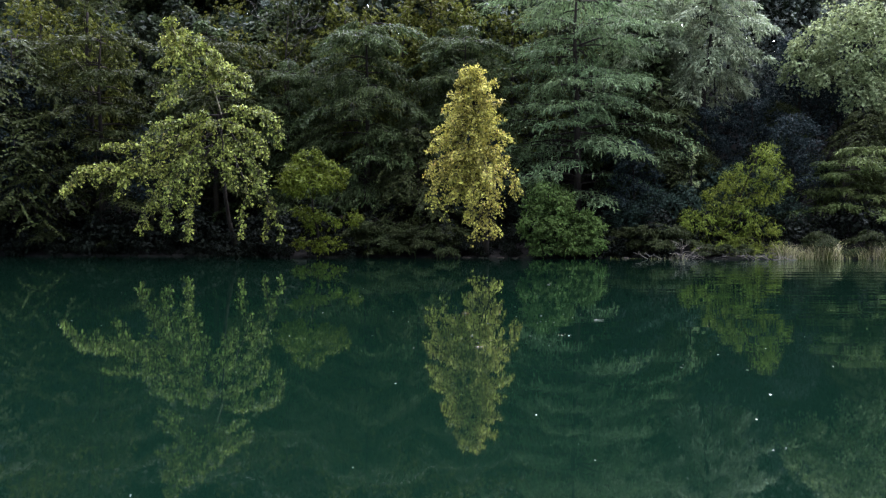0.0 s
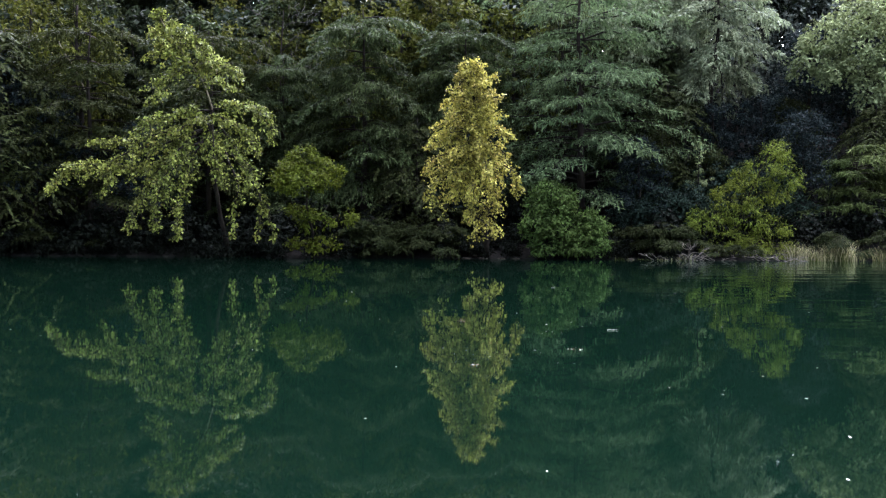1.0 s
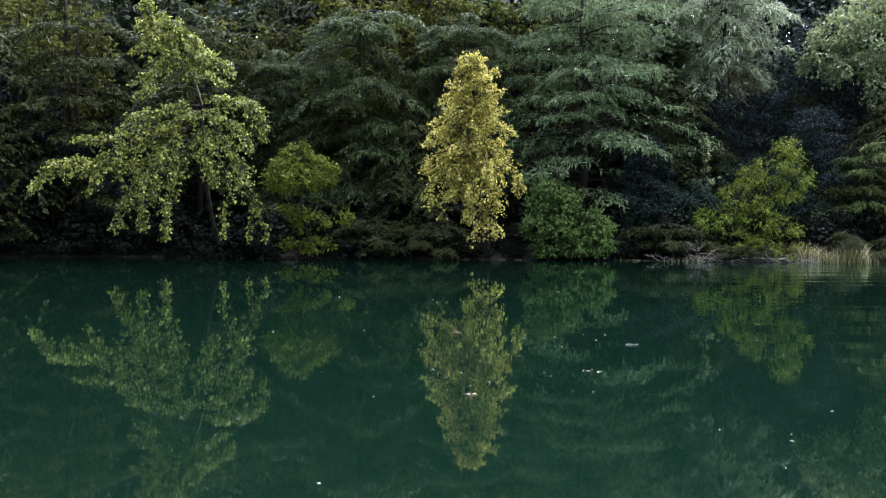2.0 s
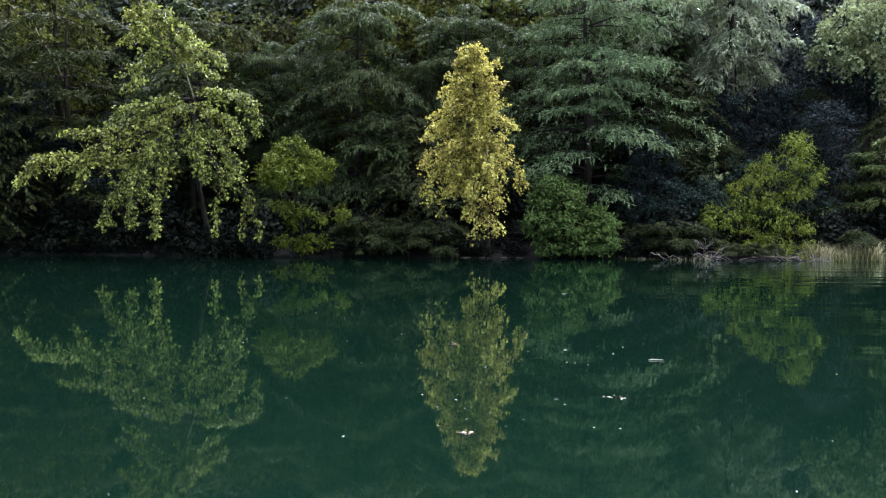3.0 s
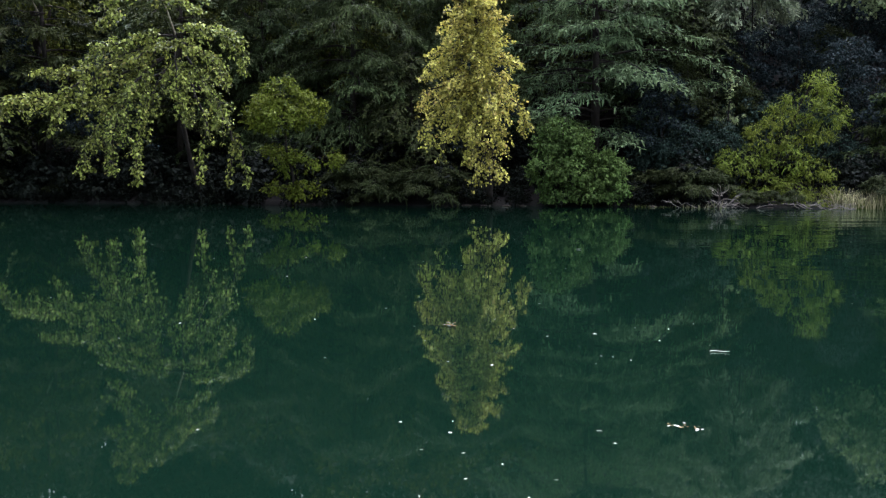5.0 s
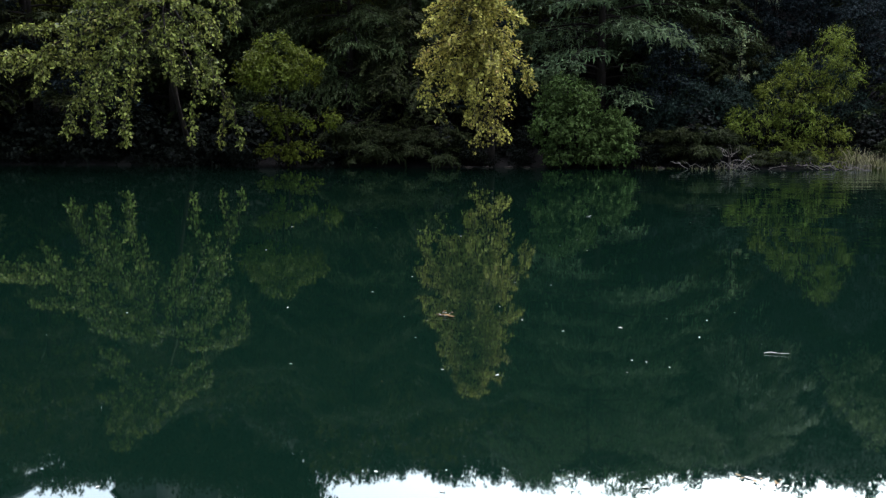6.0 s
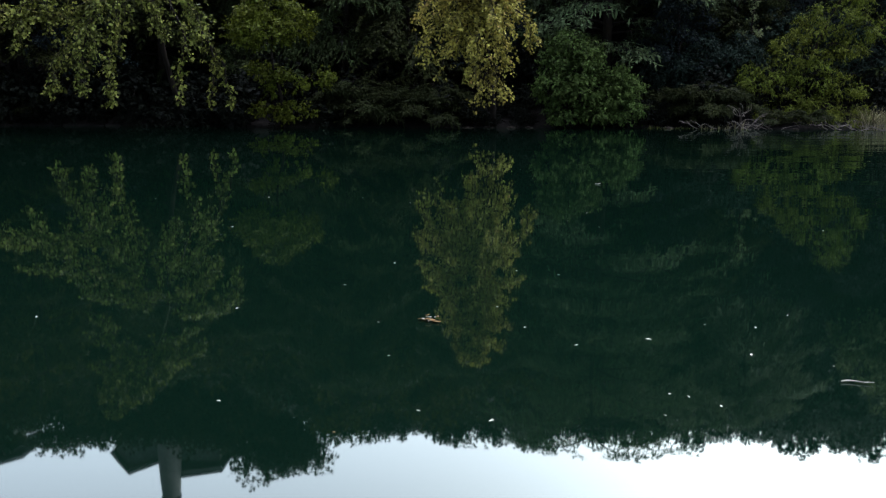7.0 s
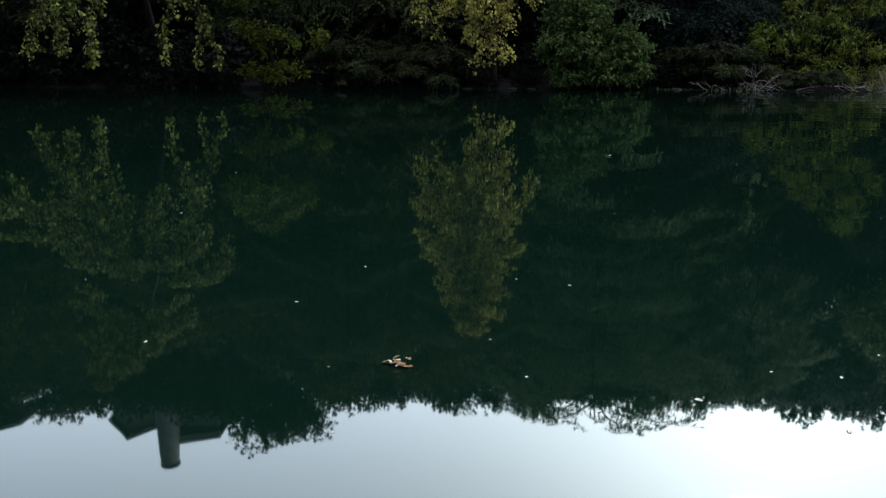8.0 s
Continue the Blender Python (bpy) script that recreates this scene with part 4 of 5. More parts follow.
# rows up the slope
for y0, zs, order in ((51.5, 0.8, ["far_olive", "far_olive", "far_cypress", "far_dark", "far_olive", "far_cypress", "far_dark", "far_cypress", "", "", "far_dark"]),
                      (56.5, 0.72, ["far_olive", "far_dark", "far_dark", "far_cypress", "far_dark", "far_olive", "far_dark", "far_olive", "far_cypress", "far_haze", "far_haze", "far_haze"]),
                      (62.5, 0.6, ["far_olive", "far_olive", "far_dark", "far_olive", "far_cypress", "far_olive", "far_dark", "far_olive", "far_dark", "far_haze", "far_haze", "far_olive", "far_haze"]),
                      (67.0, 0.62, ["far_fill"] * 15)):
    n = len(order)
    half = y0 * 0.60
    for i, kind in enumerate(order):
        if not kind:
            continue
        x = -half + 2 * half * (i + 0.5) / n + rng.uniform(-1.2, 1.2)
        plant(kind, x, y0 + rng.uniform(-1.4, 1.4), zs * rng.uniform(0.85, 1.1), rng.uniform(0, 6.28))
# crowns that close the gaps of the slope
for kind, x, y, s in [("far_olive", 0.8, 59.5, 0.68), ("far_dark", 8.5, 60.0, 0.66), ("far_haze", 25.5, 59.0, 0.68), ("far_dark", 1.6, 65.0, 0.56), ("far_haze", 30.5, 55.0, 0.75), ("far_olive", -6.5, 65.0, 0.56), ("far_haze", 21.0, 65.0, 0.56), ("far_dark", 13.0, 65.0, 0.56), ("far_dark", 14.8, 60.5, 0.64)]:
    plant(kind, x, y, s, rng.uniform(0, 6.28))
for x, y in ((25.4, 66.5), (28.3, 70.3), (21.5, 68.5), (-3.9, 70.6), (-1.2, 69.0)):
    plant("far_fill", x, y, 0.64, rng.uniform(0, 6.28))
# the skyline: crowns along the top of the hill, tops at these heights
for x, top in [(-39.5, 29.5), (-34.5, 29.8), (-31.4, 28.5), (-19.2, 29.2), (-16.4, 31.6), (-13.9, 31.2), (-10.6, 28.2), (-7.0, 27.9), (-3.4, 27.2),
               (-0.4, 28.2), (3.0, 27.9), (6.2, 28.8), (9.4, 28.3), (11.6, 28.0), (14.6, 28.1), (17.8, 27.7), (21.0, 28.1), (24.6, 27.6), (28.2, 27.8), (31.8, 27.2), (35.2, 27.5), (40.0, 27.7)]:
    y = 72.0 + rng.uniform(-0.8, 0.8)
    g = foot(x, y)[2]
    plant("ridge_tree", x, y, (top - (1.1 if x > 9 else 0.4) - g) / 13.6, rng.uniform(0, 6.28))
for x, y, top in [(-28.2, 69.0, 27.3), (-25.0, 68.4, 26.7), (-21.8, 69.0, 27.3), (-18.6, 69.4, 28.0)]:
    plant("ridge_tree", x, y, (top - foot(x, y)[2]) / 13.6, rng.uniform(0, 6.28))
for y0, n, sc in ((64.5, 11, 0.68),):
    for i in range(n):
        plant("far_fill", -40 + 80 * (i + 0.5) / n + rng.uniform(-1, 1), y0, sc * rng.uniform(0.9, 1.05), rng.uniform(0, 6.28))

# a tall pale-limbed tree at the edge of the wood
HIGH_AT = foot(-22.6, 48.6)
HIGH_LIMBS = [
    ([(-22.4, 48.4, 9.6), (-22.0, 48.0, 11.0), (-20.6, 47.8, 11.6)], 0.7, 0.5, 0.6, 0.1), ([(-22.5, 48.4, 10.4), (-23.6, 48.0, 11.9), (-24.3, 47.8, 12.6)], 0.8, 0.5, 0.6, 0.1),
    ([(-22.6, 48.4, 11.2), (-22.3, 48.2, 13.0), (-21.6, 48.0, 14.4)], 0.8, 0.4, 0.6, 0.2), ([(-22.7, 48.4, 12.0), (-23.5, 48.2, 13.6), (-24.0, 48.0, 14.8)], 0.8, 0.4, 0.6, 0.2),
    ([(-22.4, 48.4, 9.0), (-23.8, 47.8, 10.0), (-25.0, 47.6, 10.0)], 0.7, 0.6, 0.6, 0.0), ([(-22.6, 48.4, 11.6), (-21.2, 48.4, 12.6), (-19.8, 48.4, 13.2)], 0.8, 0.5, 0.55, 0.1),
    ([(-22.5, 48.4, 8.4), (-21.4, 47.8, 9.2), (-20.6, 47.6, 9.2)], 0.6, 0.6, 0.5, 0.0), ([(-22.7, 48.4, 13.0), (-22.9, 48.4, 14.6), (-22.6, 48.4, 15.8)], 0.9, 0.3, 0.7, 0.3)]
limbed_tree("pale_limbed_tree", HIGH_AT, "tall olive green tree with pale crooked limbs", [(0, 0, -0.2), (0.2, 0, 4.5), (-0.1, -0.2, 9.0), (-0.1, -0.2, 13.0)], 0.2,
            [(from_foot(HIGH_AT, p), *more) for p, *more in HIGH_LIMBS], HIGH_LEAF, 19, 0.17,
            leader=from_foot(HIGH_AT, [(-21.7, 47.6, 9.2), (-22.3, 47.5, 10.6), (-23.0, 47.5, 11.7), (-23.4, 47.6, 12.4)]))


def bare_tree(name, at, label, height, girth, forks, seed):
    """A leafless tree: a crooked stem and limbs that fork twice."""
    rng = np.random.default_rng(seed)
    ob = thing(name, at, label, "tree")
    line = smooth_line([(0, 0, -0.2), (0.15, 0, height * 0.4), (-0.1, 0, height * 0.7), (0.1, 0, height)], 6)
    v, t = tube(line, girth, girth * 0.25, 8, rng, 0.08)
    part_mesh("trunk", mesh_from("trunk", v, t, BARK, True), ob)
    for i in range(forks):
        a = line[int(len(line) * (0.45 + 0.5 * i / forks))]
        d = np.array([(-1) ** i * rng.uniform(0.5, 1.0), rng.uniform(-0.6, 0.3), rng.uniform(0.5, 1.1)])
        main = limb_line(rng, a, a + d * height * 0.17, 0.06, 4, 0.25)
        v, t = tube(main, girth * 0.3, girth * 0.08, 6, rng, 0.08)
        limb = part_mesh("limb", mesh_from("limb", v, t, BARK, True), ob)
        twigs = []
        for _ in range(5):
            b = main[rng.integers(len(main) // 3, len(main))]
            e = b + (d * 0.5 + rng.normal(size=3) * 0.5 + [0, 0, 0.3]) * height * 0.07
            twigs.append(tube(limb_line(rng, b, e, 0.05, 3, 0.3), girth * 0.11, 0.008, 5))
        v, t = merged(twigs)
        tagged(part_mesh("twig", mesh_from("twig", v, t, GREY_TWIG, True), limb, "bare grey twigs"), kind="stuff")
    return ob


bare_tree("bare_tree", foot(-10.9, 50.4), "leafless grey tree among evergreens on the slope", 13.0, 0.11, 9, 91)
bare_tree("bare_tree", foot(13.0, 47.0), "thin leafless reddish stem in the shade of a willow", 6.4, 0.05, 4, 92)

# undergrowth along the bank
low_masses = [(0, 0, 0.9, 0.9, 0.8, 0.5), (-0.8, 0, 0.6, 0.7, 0.6, 0.45), (0.8, -0.1, 0.65, 0.7, 0.6, 0.45), (0.1, -0.4, 0.4, 0.8, 0.5, 0.35), (0.2, 0.4, 1.3, 0.6, 0.5, 0.4)]
kinds["underbrush"] = broad_tree("underbrush", foot(-12.0, 42.2), "low undergrowth in shade-dark green on the bank", [(0, 0, -0.1), (0, 0, 0.6), (0, 0, 1.2)], 0.03, low_masses, BRUSH_LEAF, BARK, 41,
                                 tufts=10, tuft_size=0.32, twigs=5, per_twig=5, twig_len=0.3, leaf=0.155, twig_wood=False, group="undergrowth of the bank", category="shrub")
kinds["fern_brush"] = layered_conifer("feathery_brush", foot(-3.6, 41.9), "low feathery green brush overhanging the waterline", 1.7, 1.6, FERN_LEAF, 42, tiers=2, per_tier=5, fall=0.25, hang=0.5, low=0.35, needle=0.22, wide=0.22, twiggy=False, group="feathery brush of the bank")
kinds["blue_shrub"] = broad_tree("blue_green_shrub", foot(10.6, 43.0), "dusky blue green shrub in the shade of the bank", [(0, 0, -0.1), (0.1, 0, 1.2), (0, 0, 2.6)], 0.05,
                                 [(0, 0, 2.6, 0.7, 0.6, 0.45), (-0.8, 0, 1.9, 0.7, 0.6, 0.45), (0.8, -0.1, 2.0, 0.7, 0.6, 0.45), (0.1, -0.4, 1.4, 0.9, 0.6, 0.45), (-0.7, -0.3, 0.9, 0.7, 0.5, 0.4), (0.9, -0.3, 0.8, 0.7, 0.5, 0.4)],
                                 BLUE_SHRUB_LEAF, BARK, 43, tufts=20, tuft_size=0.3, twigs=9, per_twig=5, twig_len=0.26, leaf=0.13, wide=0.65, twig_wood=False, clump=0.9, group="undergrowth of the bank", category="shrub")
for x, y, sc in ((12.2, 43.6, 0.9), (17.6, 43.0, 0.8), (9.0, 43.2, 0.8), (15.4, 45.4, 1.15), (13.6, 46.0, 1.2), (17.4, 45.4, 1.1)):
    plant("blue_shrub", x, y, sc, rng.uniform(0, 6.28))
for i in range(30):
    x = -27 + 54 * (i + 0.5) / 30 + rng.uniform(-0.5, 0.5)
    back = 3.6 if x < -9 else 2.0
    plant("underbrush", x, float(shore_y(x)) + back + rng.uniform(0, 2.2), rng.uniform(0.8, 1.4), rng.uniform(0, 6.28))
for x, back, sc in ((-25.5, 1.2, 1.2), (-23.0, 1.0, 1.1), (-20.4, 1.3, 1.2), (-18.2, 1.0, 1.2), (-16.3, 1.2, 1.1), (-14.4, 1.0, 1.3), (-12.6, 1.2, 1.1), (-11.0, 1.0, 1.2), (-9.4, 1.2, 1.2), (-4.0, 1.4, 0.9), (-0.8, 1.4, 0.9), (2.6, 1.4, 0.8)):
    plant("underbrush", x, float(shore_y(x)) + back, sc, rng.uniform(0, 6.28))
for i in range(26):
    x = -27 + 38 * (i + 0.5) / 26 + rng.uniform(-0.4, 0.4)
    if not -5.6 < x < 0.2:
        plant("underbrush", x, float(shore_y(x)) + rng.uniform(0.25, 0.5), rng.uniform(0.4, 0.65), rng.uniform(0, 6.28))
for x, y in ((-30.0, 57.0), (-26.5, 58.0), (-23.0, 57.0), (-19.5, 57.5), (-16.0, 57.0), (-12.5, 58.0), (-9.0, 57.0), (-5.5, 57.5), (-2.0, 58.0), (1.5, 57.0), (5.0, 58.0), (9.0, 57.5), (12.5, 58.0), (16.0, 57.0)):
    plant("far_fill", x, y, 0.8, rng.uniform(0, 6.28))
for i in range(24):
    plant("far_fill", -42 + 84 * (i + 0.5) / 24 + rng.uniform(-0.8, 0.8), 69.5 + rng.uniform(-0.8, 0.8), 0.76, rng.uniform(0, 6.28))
for x, y, sc in ((-15.5, 53.0, 0.74), (-11.5, 52.5, 0.74), (-7.5, 53.0, 0.76), (-3.6, 53.0, 0.74), (0.2, 52.6, 0.78), (3.6, 53.4, 0.74), (-24.5, 53.5, 0.8), (-28.5, 54.0, 0.85)):
    plant("far_olive", x, y, sc, rng.uniform(0, 6.28))
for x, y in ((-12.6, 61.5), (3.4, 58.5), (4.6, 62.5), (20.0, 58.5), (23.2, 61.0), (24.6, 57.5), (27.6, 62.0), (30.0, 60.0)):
    plant("far_haze", x, y, 0.74, rng.uniform(0, 6.28))
    plant("far_fill", x + 0.8, y + 1.5, 0.76, rng.uniform(0, 6.28))
for x in (12.2, 13.2, 14.3):
    plant("fern_brush", x, float(shore_y(x)) + 0.5, 0.42, rng.uniform(0, 6.28))
for x in (-5.2, -4.4, -3.5, -2.6, -1.8, -1.0, -0.2, 8.6, 9.8, 11.0, 18.0, 20.5, -19.0, -22.5):
    plant("fern_brush", x, float(shore_y(x)) + rng.uniform(0.9, 1.5), rng.uniform(0.7, 1.1), rng.uniform(0, 6.28))

# ---- reeds and driftwood at the right-hand shore ----
def reed_bed(x0, x1, y0, y1, count, tall, seed, label, dry=0.5):
    rng = np.random.default_rng(seed)
    cx, cy = (x0 + x1) / 2, (y0 + y1) / 2
    ob = thing("reed_bed", (cx, cy, 0.0), label, "reeds", "reed beds")
    for pick in range(2):
        n = int(count * (1 - dry, dry)[pick])
        x, y = rng.uniform(x0, x1, n), rng.uniform(y0, y1, n)
        lump = 0.85 + 0.15 * np.sin(x * 2.1 + seed)
        h = tall * rng.uniform(0.35, 1.1, n) * lump * (0.72, 1.0)[pick]
        az = rng.uniform(0, 6.28, n)
        bend = rng.uniform(0.25, 1.05, n) * h
        w = rng.uniform(0.010, 0.024, n)
        k = np.linspace(0, 1, 6)
        px = (x - cx)[:, None] + np.cos(az)[:, None] * bend[:, None] * k ** 2.2
        py = (y - cy)[:, None] + np.sin(az)[:, None] * bend[:, None] * k ** 2.2
        pz = h[:, None] * (k - 0.34 * (bend / h)[:, None] * k ** 4) - 0.08
        sx, sy = -np.sin(az + 0.6)[:, None] * w[:, None] * (1.02 - k), np.cos(az + 0.6)[:, None] * w[:, None] * (1.02 - k)
        left, right = np.stack([px - sx, py - sy, pz], -1), np.stack([px + sx, py + sy, pz], -1)
        v = np.stack([left, right], 2).reshape(n, -1, 3)
        m = v.shape[1]
        base = np.arange(n)[:, None, None] * m
        s = np.arange(5)[None, :, None] * 2
        t = np.concatenate([base + s + [0, 1, 3], base + s + [0, 3, 2]], 1)
        tagged(part_mesh("blade", mesh_from("blade", v.reshape(-1, 3), t.reshape(-1, 3), (REED_GREEN, REED)[pick]), ob), kind="stuff")
    return ob


reed_bed(15.6, 18.6, 38.55, 40.0, 1300, 1.3, 51, "pale dry reeds arching at the waterline", 0.6)
reed_bed(19.5, 24.5, 38.7, 40.0, 1200, 1.2, 52, "pale dry reeds standing in shallow water", 0.6)
reed_bed(18.4, 19.2, 38.9, 40.2, 180, 0.8, 54, "thin pale reeds between two thicker beds")
reed_bed(7.6, 15.0, 39.6, 40.7, 700, 0.34, 55, "short green grass fringing the muddy shore", 0.12)
reed_bed(9.6, 11.3, 39.2, 40.0, 120, 0.55, 53, "sparse short reeds beside driftwood")


def driftwood(x, y, length, turn, rise, seed, thick=0.018, label="bleached forked driftwood branch lying at the waterline"):
    rng = np.random.default_rng(seed)
    ob = thing("driftwood", (x, y, 0.02), label, "driftwood", "driftwood on the shore")
    d = np.array([math.cos(turn), math.sin(turn), 0])
    main = smooth_line([np.zeros(3), d * length * 0.35 + [0, 0, rise * 0.5 + rng.uniform(-.05, .08)], d * length * 0.7 + rng.normal(size=3) * 0.1 + [0, 0, rise * 0.8], d * length + [0, 0, rise]], 4)
    v, t = tube(main, thick, thick * 0.4, 6, rng, 0.15)
    stem = part_mesh("stem", mesh_from("stem", v, t, DRIFTWOOD, True), ob)
    for _ in range(rng.integers(2, 6)):
        j = rng.integers(2, len(main) - 1)
        e = main[j] + (d * rng.uniform(-0.1, 0.6) + np.array([rng.uniform(-.5, .5), rng.uniform(-.4, .4), rng.uniform(-0.15, 0.45)])) * rng.uniform(0.25, 0.6)
        e[2] = max(e[2], 0.02)
        v, t = tube(limb_line(rng, main[j], e, 0.1, 3, 0.35), thick * 0.55, 0.004, 5, rng, 0.1)
        part_mesh("twig", mesh_from("twig", v, t, DRIFTWOOD, True), ob)
    return ob


def driftwood_pile(x0, x1, y, count, long, high, seed):
    """A loose tangle: every branch lies its own way, steeper towards the pile's one end."""
    rng = np.random.default_rng(seed)
    for i in range(count):
        k = (i + rng.uniform(0, 1)) / count
        driftwood(x0 + (x1 - x0) * k, y - 0.25 * k + rng.uniform(-0.25, 0.25), long * rng.uniform(0.55, 1.2), rng.choice([0.0, 2.9]) + rng.normal() * 0.45,
                  high * rng.uniform(0.25, 1.0) * (1.3 - k), seed * 10 + i, rng.uniform(0.007, 0.015))


driftwood_pile(9.2, 10.4, 39.15, 3, 0.7, 0.2, 61)
driftwood_pile(10.7, 12.4, 39.0, 11, 0.9, 0.5, 62)
driftwood_pile(14.0, 16.4, 38.4, 14, 0.9, 0.3, 63)


def stump(x, y, height, seed):
    rng = np.random.default_rng(seed)
    ob = thing("dead_stump", (x, y, 0.05), "broken dead brown stump with upright splinters on shore", "stump")
    v, t = tube(smooth_line([(0, 0, -0.1), (0.02, 0, height * 0.5), (-0.06, 0, height)], 5), 0.07, 0.03, 9, rng, 0.25)
    part_mesh("trunk", mesh_from("trunk", v, t, ROCK, True), ob)
    for _ in range(6):
        a = np.array([rng.uniform(-.15, .15), rng.uniform(-.1, .1), height * 0.6])
        v, t = tube(limb_line(rng, a, a + [rng.uniform(-.5, .3), rng.uniform(-.2, .2), rng.uniform(0.2, 0.6)], 0.1, 3, 0.5), 0.012, 0.005, 5, rng, 0.1)
        part_mesh("splinter", mesh_from("splinter", v, t, DRIFTWOOD, True), ob)


stump(11.0, 39.3, 0.75, 81)


# ---- stones and the earth ledge on the bank ----
def bank_stone(x, y, size, flat, seed, label):
    rng = np.random.default_rng(seed)
    bm = bmesh.new()
    bmesh.ops.create_icosphere(bm, subdivisions=3, radius=1.0)
    off = Vector(rng.uniform(-9, 9, 3))
    for v in bm.verts:
        d = 1 + 0.35 * noise.noise(v.co * 1.3 + off) + 0.12 * noise.noise(v.co * 4 + off)
        v.co = Vector((v.co.x * size, v.co.y * size * 0.7, v.co.z * size * flat)) * d
    me = bpy.data.meshes.new("bank_stone")
    bm.to_mesh(me)
    bm.free()
    me.materials.append(ROCK)
    ob = new("bank_stone", me)
    ob.location = (x, y, max(0.0, foot(x, y)[2]) + size * flat * 0.3)
    ob.rotation_euler = (0, 0, rng.uniform(0, 6.28))
    return tagged(ob, label, "stone", "stones of the bank")


for i, (x, y, s, f) in enumerate([(0.4, 40.7, 0.4, 0.22), (1.3, 40.6, 0.5, 0.2), (2.2, 40.7, 0.4, 0.25), (2.9, 40.7, 0.3, 0.3), (8.4, 40.0, 0.35, 0.35), (13.0, 39.0, 0.3, 0.3)]):
    bank_stone(x, y, s * 0.6, f * 0.8, 90 + i, "low brown bank stone at the waterline")


# ---- the house on the hill, seen upside down in the water ----
def prism(points, y0, y1):
    """A solid from an outline in x and z, pulled along y."""
    bm = bmesh.new()
    a = [bm.verts.new((x, y0, z)) for x, z in points]
    b = [bm.verts.new((x, y1, z)) for x, z in points]
    bm.faces.new(a)
    bm.faces.new(b[::-1])
    for i in range(len(a)):
        j = (i + 1) % len(a)
        bm.faces.new((a[i], b[i], b[j], a[j]))
    return bm


def box(x0, x1, y0, y1, z0, z1):
    return prism([(x0, z0), (x1, z0), (x1, z1), (x0, z1)], y0, y1)


def hill_house():
    x, y = -24.5, 72.0
    z = foot(x, y)[2]
    house = thing("hill_house", (x, y, z), "pale stucco house with dark roofs and a round chimney", "house")
    h = lambda world_z: world_z - z
    part("wall", prism([(-4.4, -0.5), (-0.4, -0.5), (-0.4, h(28.6)), (-3.3, h(29.55)), (-4.4, h(28.2))], -1.6, 5.0), STUCCO, house)
    part("wall", box(-0.35, 4.2, -1.4, 5.0, -0.5, h(28.9)), STUCCO, house)
    part("roof", prism([(-4.75, h(27.95)), (-4.55, h(27.9)), (-3.3, h(29.62)), (-0.5, h(28.55)), (-0.4, h(28.75)), (-3.26, h(29.9))], -2.2, 5.4), SHINGLE, house)
    part("roof", prism([(-0.3, h(30.1)), (4.6, h(29.3)), (4.6, h(29.5)), (-0.3, h(30.4))], -2.2, 5.4), SHINGLE, house)
    part("fascia", prism([(-0.3, h(29.75)), (4.55, h(29.0)), (4.55, h(29.29)), (-0.3, h(30.09))], -2.1, -1.95), TRIM, house, "pale painted fascia board")
    for wx in (-3.2, -1.6, 1.4, 3.0):
        win = part("window", box(wx - 0.5, wx + 0.5, -1.66 if wx < 0 else -1.46, -1.5 if wx < 0 else -1.3, h(25.6), h(27.0)), TRIM, house)
        part("pane", box(wx - 0.42, wx + 0.42, -1.68 if wx < 0 else -1.48, -1.64 if wx < 0 else -1.44, h(25.7), h(26.9)), PANE, win)
    line = [(0.3, -2.2, h(25.0)), (0.3, -2.2, h(28.5)), (0.27, -2.2, h(30.0)), (0.25, -2.2, h(31.3)), (0.25, -2.2, h(31.75))]
    v, t = tube(smooth_line(line, 4), 1.0, 0.68, 24)
    stack = part_mesh("chimney", mesh_from("chimney", v, t, STUCCO, True), house, "tapered round stucco chimney")
    v, t = tube([(0.25, -2.2, h(31.66)), (0.25, -2.2, h(31.72)), (0.25, -2.2, h(31.9)), (0.25, -2.2, h(31.96))], 0.80, 0.78, 24)
    part_mesh("cap", mesh_from("cap", v, t, SHINGLE, False), stack, "dark chimney cap")
    return house


hill_house()


def ridge_house():
    """A low house further along the ridge, of which only the end of the roof clears the trees."""
    x, y = -42.5, 72.5
    z = foot(x, y)[2]
    house = thing("ridge_house", (x, y, z), "low stucco house with a long dark roof", "house")
    part("wall", box(-4.4, 4.4, -1.2, 4.0, -0.5, 27.6 - z), STUCCO, house)
    part("roof", prism([(-5.2, 28.6 - z), (-5.1, 28.3 - z), (0.0, 30.3 - z), (5.3, 28.65 - z), (5.4, 28.95 - z), (0.0, 30.6 - z)], -1.8, 4.6), SHINGLE, house)
    return house


ridge_house()


# ---- leaves and husks afloat ----
def leaf_shape(name, mat, seed):
    rng = np.random.default_rng(seed)
    n = 9
    ang = np.linspace(0, 2 * np.pi, n, endpoint=False)
    rad = rng.uniform(0.6, 1.0, n) * np.where(np.arange(n) % 2, 0.75, 1.0)
    rim = np.stack([np.cos(ang) * rad, np.sin(ang) * rad * 0.55, rng.uniform(0.02, 0.28, n)], 1)
    v = np.vstack([rim, [[0, 0, 0.05]], rim - [0, 0, 0.05], [[0, 0, 0.0]]])
    t = [(i, (i + 1) % n, n) for i in range(n)] + [((i + 1) % n + n + 1, i + n + 1, 2 * n + 1) for i in range(n)]
    for i in range(n):
        j = (i + 1) % n
        t += [(i, i + n + 1, j + n + 1), (i, j + n + 1, j)]
    return mesh_from(name, v, t, mat)


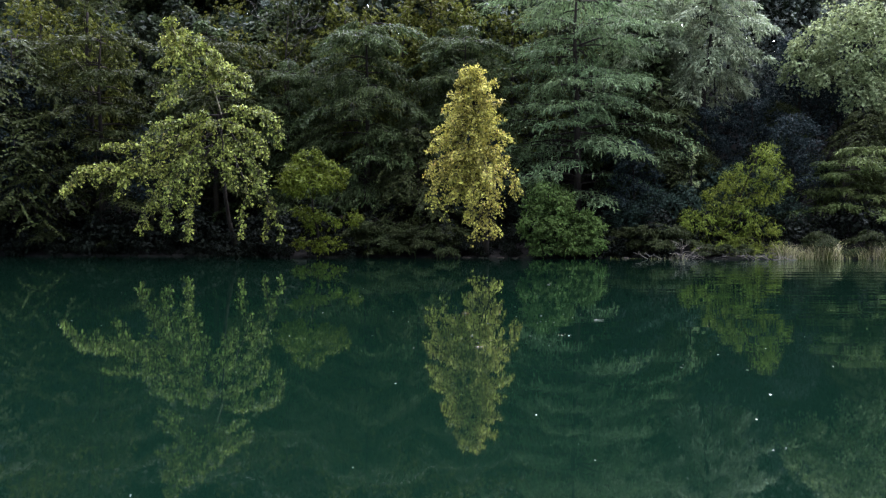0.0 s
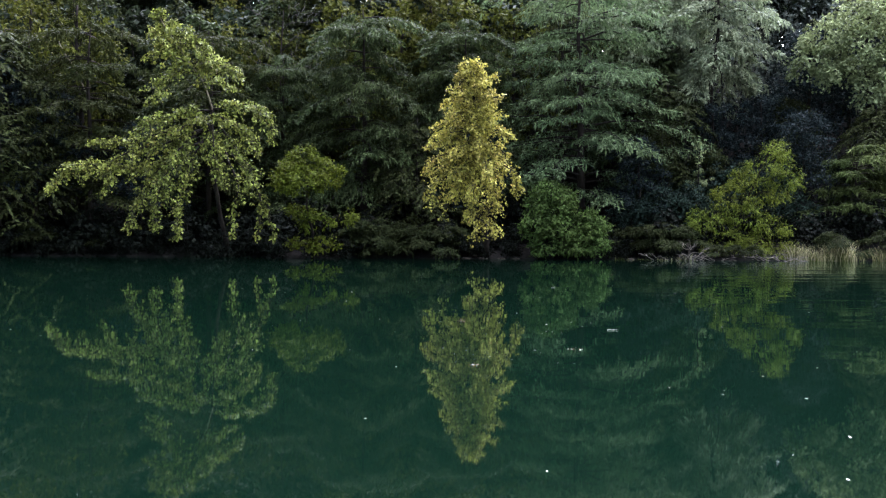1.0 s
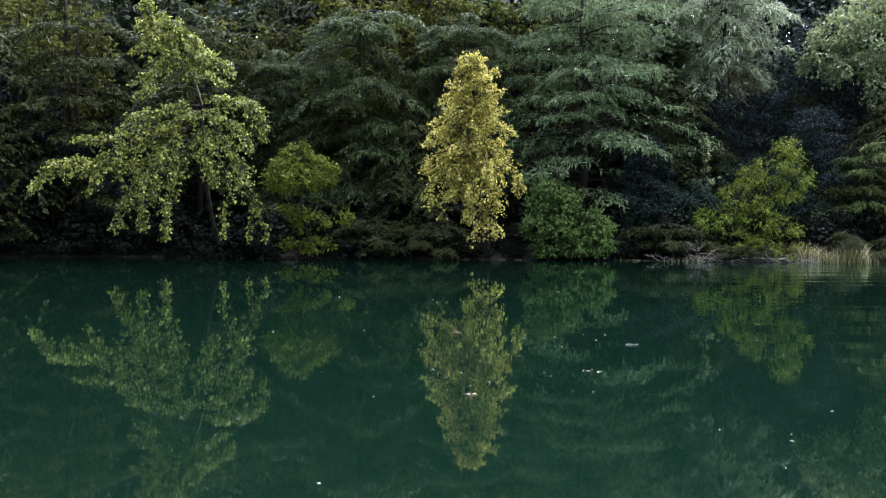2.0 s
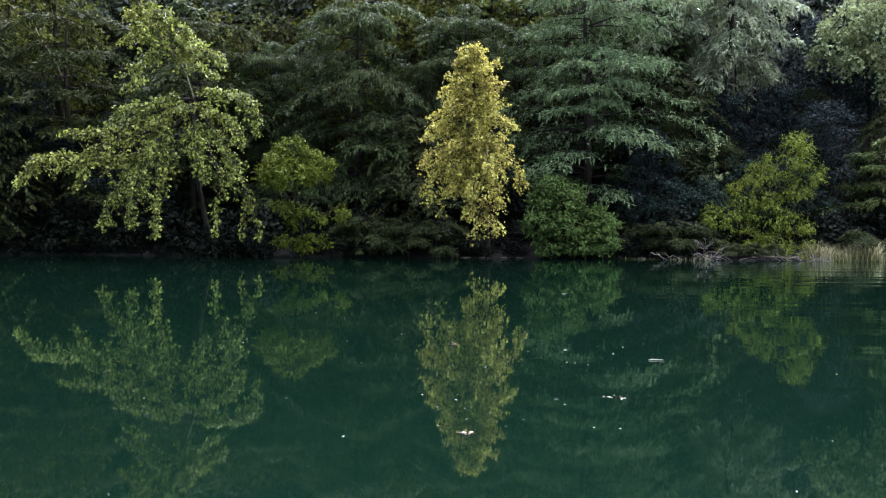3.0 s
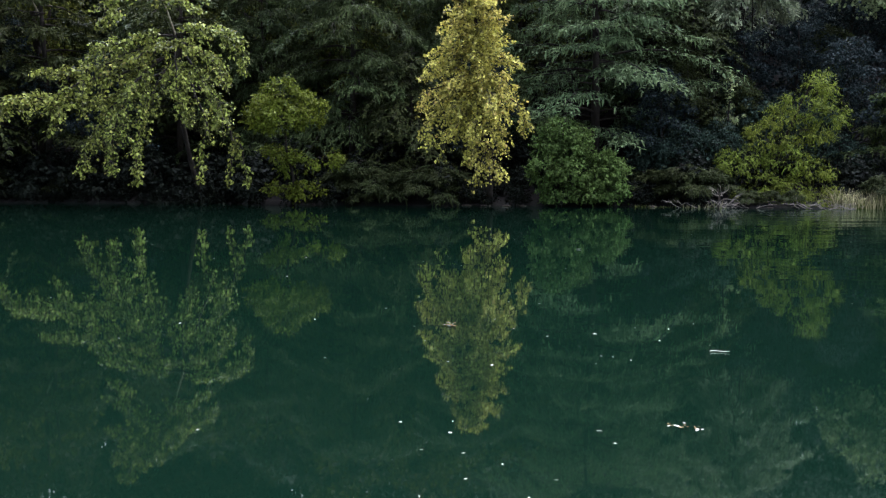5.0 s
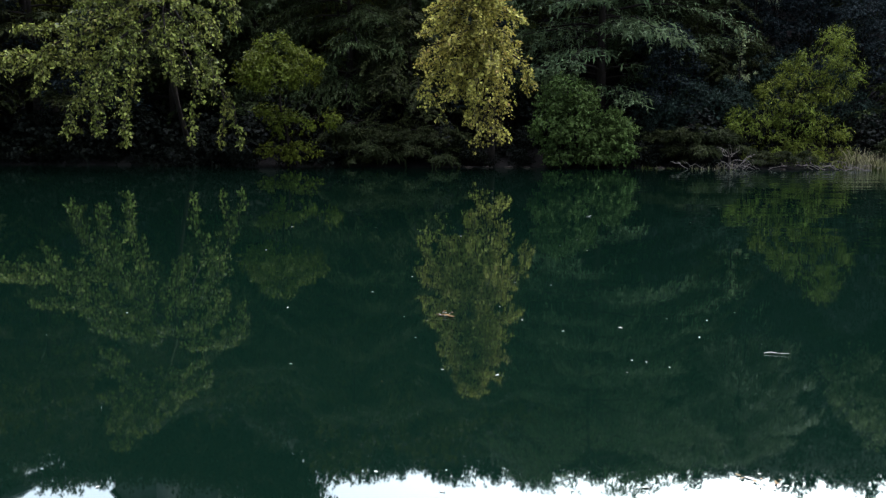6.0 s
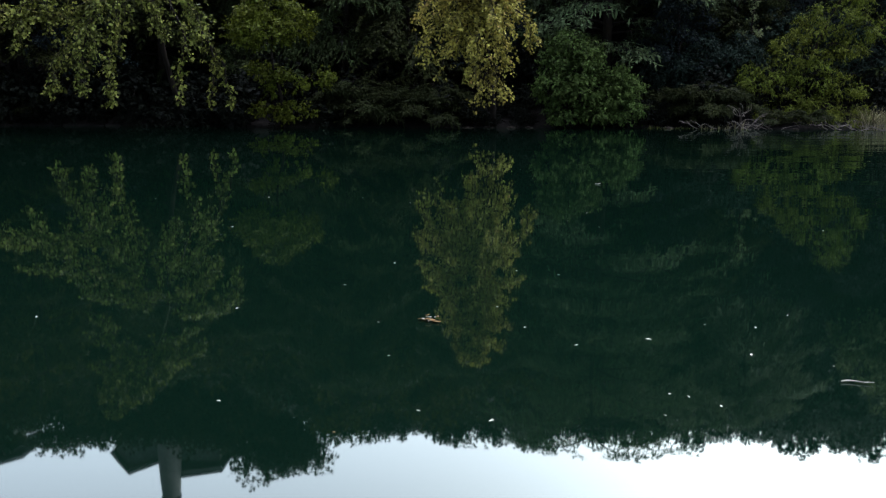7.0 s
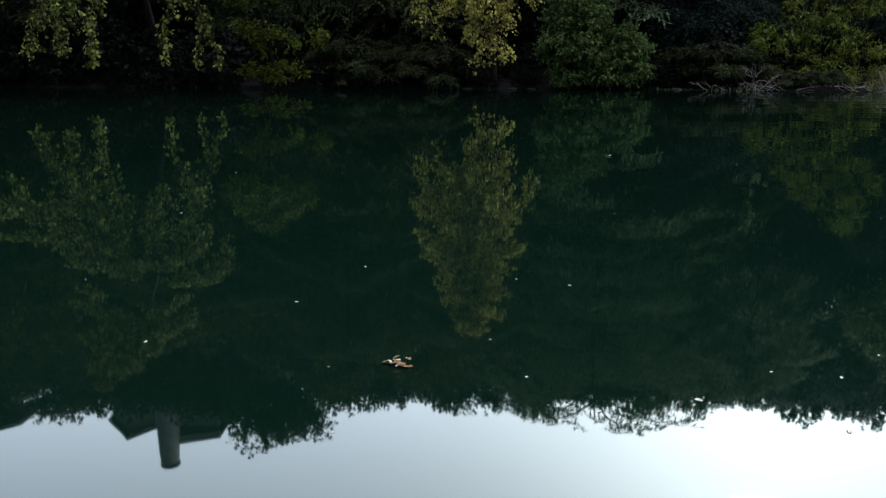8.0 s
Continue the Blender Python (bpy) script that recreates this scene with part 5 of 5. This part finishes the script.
PALE_SHAPES = [leaf_shape("floating_leaf", FLOAT_PALE, 100 + i) for i in range(4)]
BROWN_SHAPES = [leaf_shape("floating_leaf", FLOAT_BROWN, 110 + i) for i in range(4)]
float_rng = np.random.default_rng(5)


def float_leaf(x, y, size, brown=False, z=0.0):
    shapes = BROWN_SHAPES if brown else PALE_SHAPES
    ob = new("floating_leaf", shapes[float_rng.integers(4)])
    ob.matrix_basis = Matrix.LocRotScale((x, y, z), Euler((float_rng.uniform(-.12, .12), float_rng.uniform(-.12, .12), float_rng.uniform(0, 6.28))), (size, size, size))
    return tagged(ob, "curled brown dead leaf afloat on green water" if brown else "pale curled dead leaf afloat on green water", "leaf", "floating leaves")


for x, y, s in [(2.22, 18.27, 0.09), (1.32, 8.43, 0.03), (1.4, 8.37, 0.022), (0.94, 8.34, 0.02), (0.98, 8.16, 0.014), (0.67, 7.71, 0.014), (0.55, 7.53, 0.012), (1.07, 7.52, 0.012), (1.22, 7.5, 0.014), (0.47, 7.88, 0.012),
                (0.32, 7.71, 0.014), (0.15, 7.53, 0.01), (0.31, 8.01, 0.014), (0.13, 8.05, 0.012), (0.25, 8.29, 0.02), (0.01, 8.45, 0.014), (-0.37, 7.25, 0.014), (-0.92, 8.29, 0.016), (-1.89, 8.24, 0.012), (1.66, 11.02, 0.02),
                (1.73, 10.5, 0.022), (1.3, 10.74, 0.026), (1.91, 10.97, 0.018), (0.93, 10.63, 0.016), (1.02, 12.25, 0.018), (0.49, 9.67, 0.018), (0.21, 9.76, 0.014), (1.22, 9.97, 0.016), (1.29, 9.94, 0.014), (1.39, 9.84, 0.014),
                (1.15, 9.74, 0.01), (0.03, 10.44, 0.012), (-0.08, 11.02, 0.012), (-0.39, 11.9, 0.018), (-0.13, 12.62, 0.02), (-1.97, 11.07, 0.016), (-0.59, 9.84, 0.016), (2.17, 11.22, 0.014), (0.7, 10.94, 0.012), (0.74, 12.37, 0.014),
                (2.1, 6.09, 0.02), (2.65, 5.97, 0.022), (2.68, 6.89, 0.016), (0.28, 7.36, 0.016), (-0.4, 5.22, 0.014), (3.32, 7.35, 0.016), (1.78, 6.35, 0.012), (-1.8, 14.28, 0.02), (-0.92, 11.29, 0.016), (2.43, 4.85, 0.024), (2.03, 4.02, 0.026), (0.62, 4.11, 0.018), (0.83, 3.03, 0.014), (2.16, 6.25, 0.014), (3.5, 6.19, 0.016), (4.16, 8.39, 0.018), (-0.43, 2.86, 0.01), (-0.87, 16.59, 0.02)]:
    float_leaf(x, y, s * 0.8)
# small rafts of several leaves, heaped a little
for x, y, count, spread, size, brown in [(0.2, 11.05, 24, 0.042, 0.022, True), (1.36, 8.4, 12, 0.08, 0.013, True), (0.32, 7.33, 16, 0.05, 0.018, True)]:
    for i in range(count):
        a = i / count - 0.5
        heap = 0.03 * (1 - 2 * abs(a)) * float_rng.random() if brown else 0.0
        float_leaf(x + a * spread * 2 + float_rng.normal() * 0.012, y + float_rng.normal() * spread * 0.4 - a * 0.04, size * float_rng.uniform(0.6, 1.2), brown and i % 5 > 0, heap)
# a peeled twig adrift
v, t = tube(smooth_line([(-0.06, 0.01, 0.006), (-0.02, 0.012, 0.008), (0.025, -0.004, 0.007), (0.065, -0.014, 0.01)], 4), 0.0045, 0.002, 6, float_rng, 0.15)
twig_adrift = new("floating_twig", mesh_from("floating_twig", v, t, FLOAT_PALE, True))
twig_adrift.location = (2.04, 10.12, 0.0)
tagged(twig_adrift, "thin pale peeled twig afloat on green water", "twig")
# specks strewn wider
for _ in range(150):
    float_leaf(float_rng.uniform(-7, 9), float_rng.uniform(7, 33), float_rng.uniform(0.005, 0.014), float_rng.random() < 0.25)
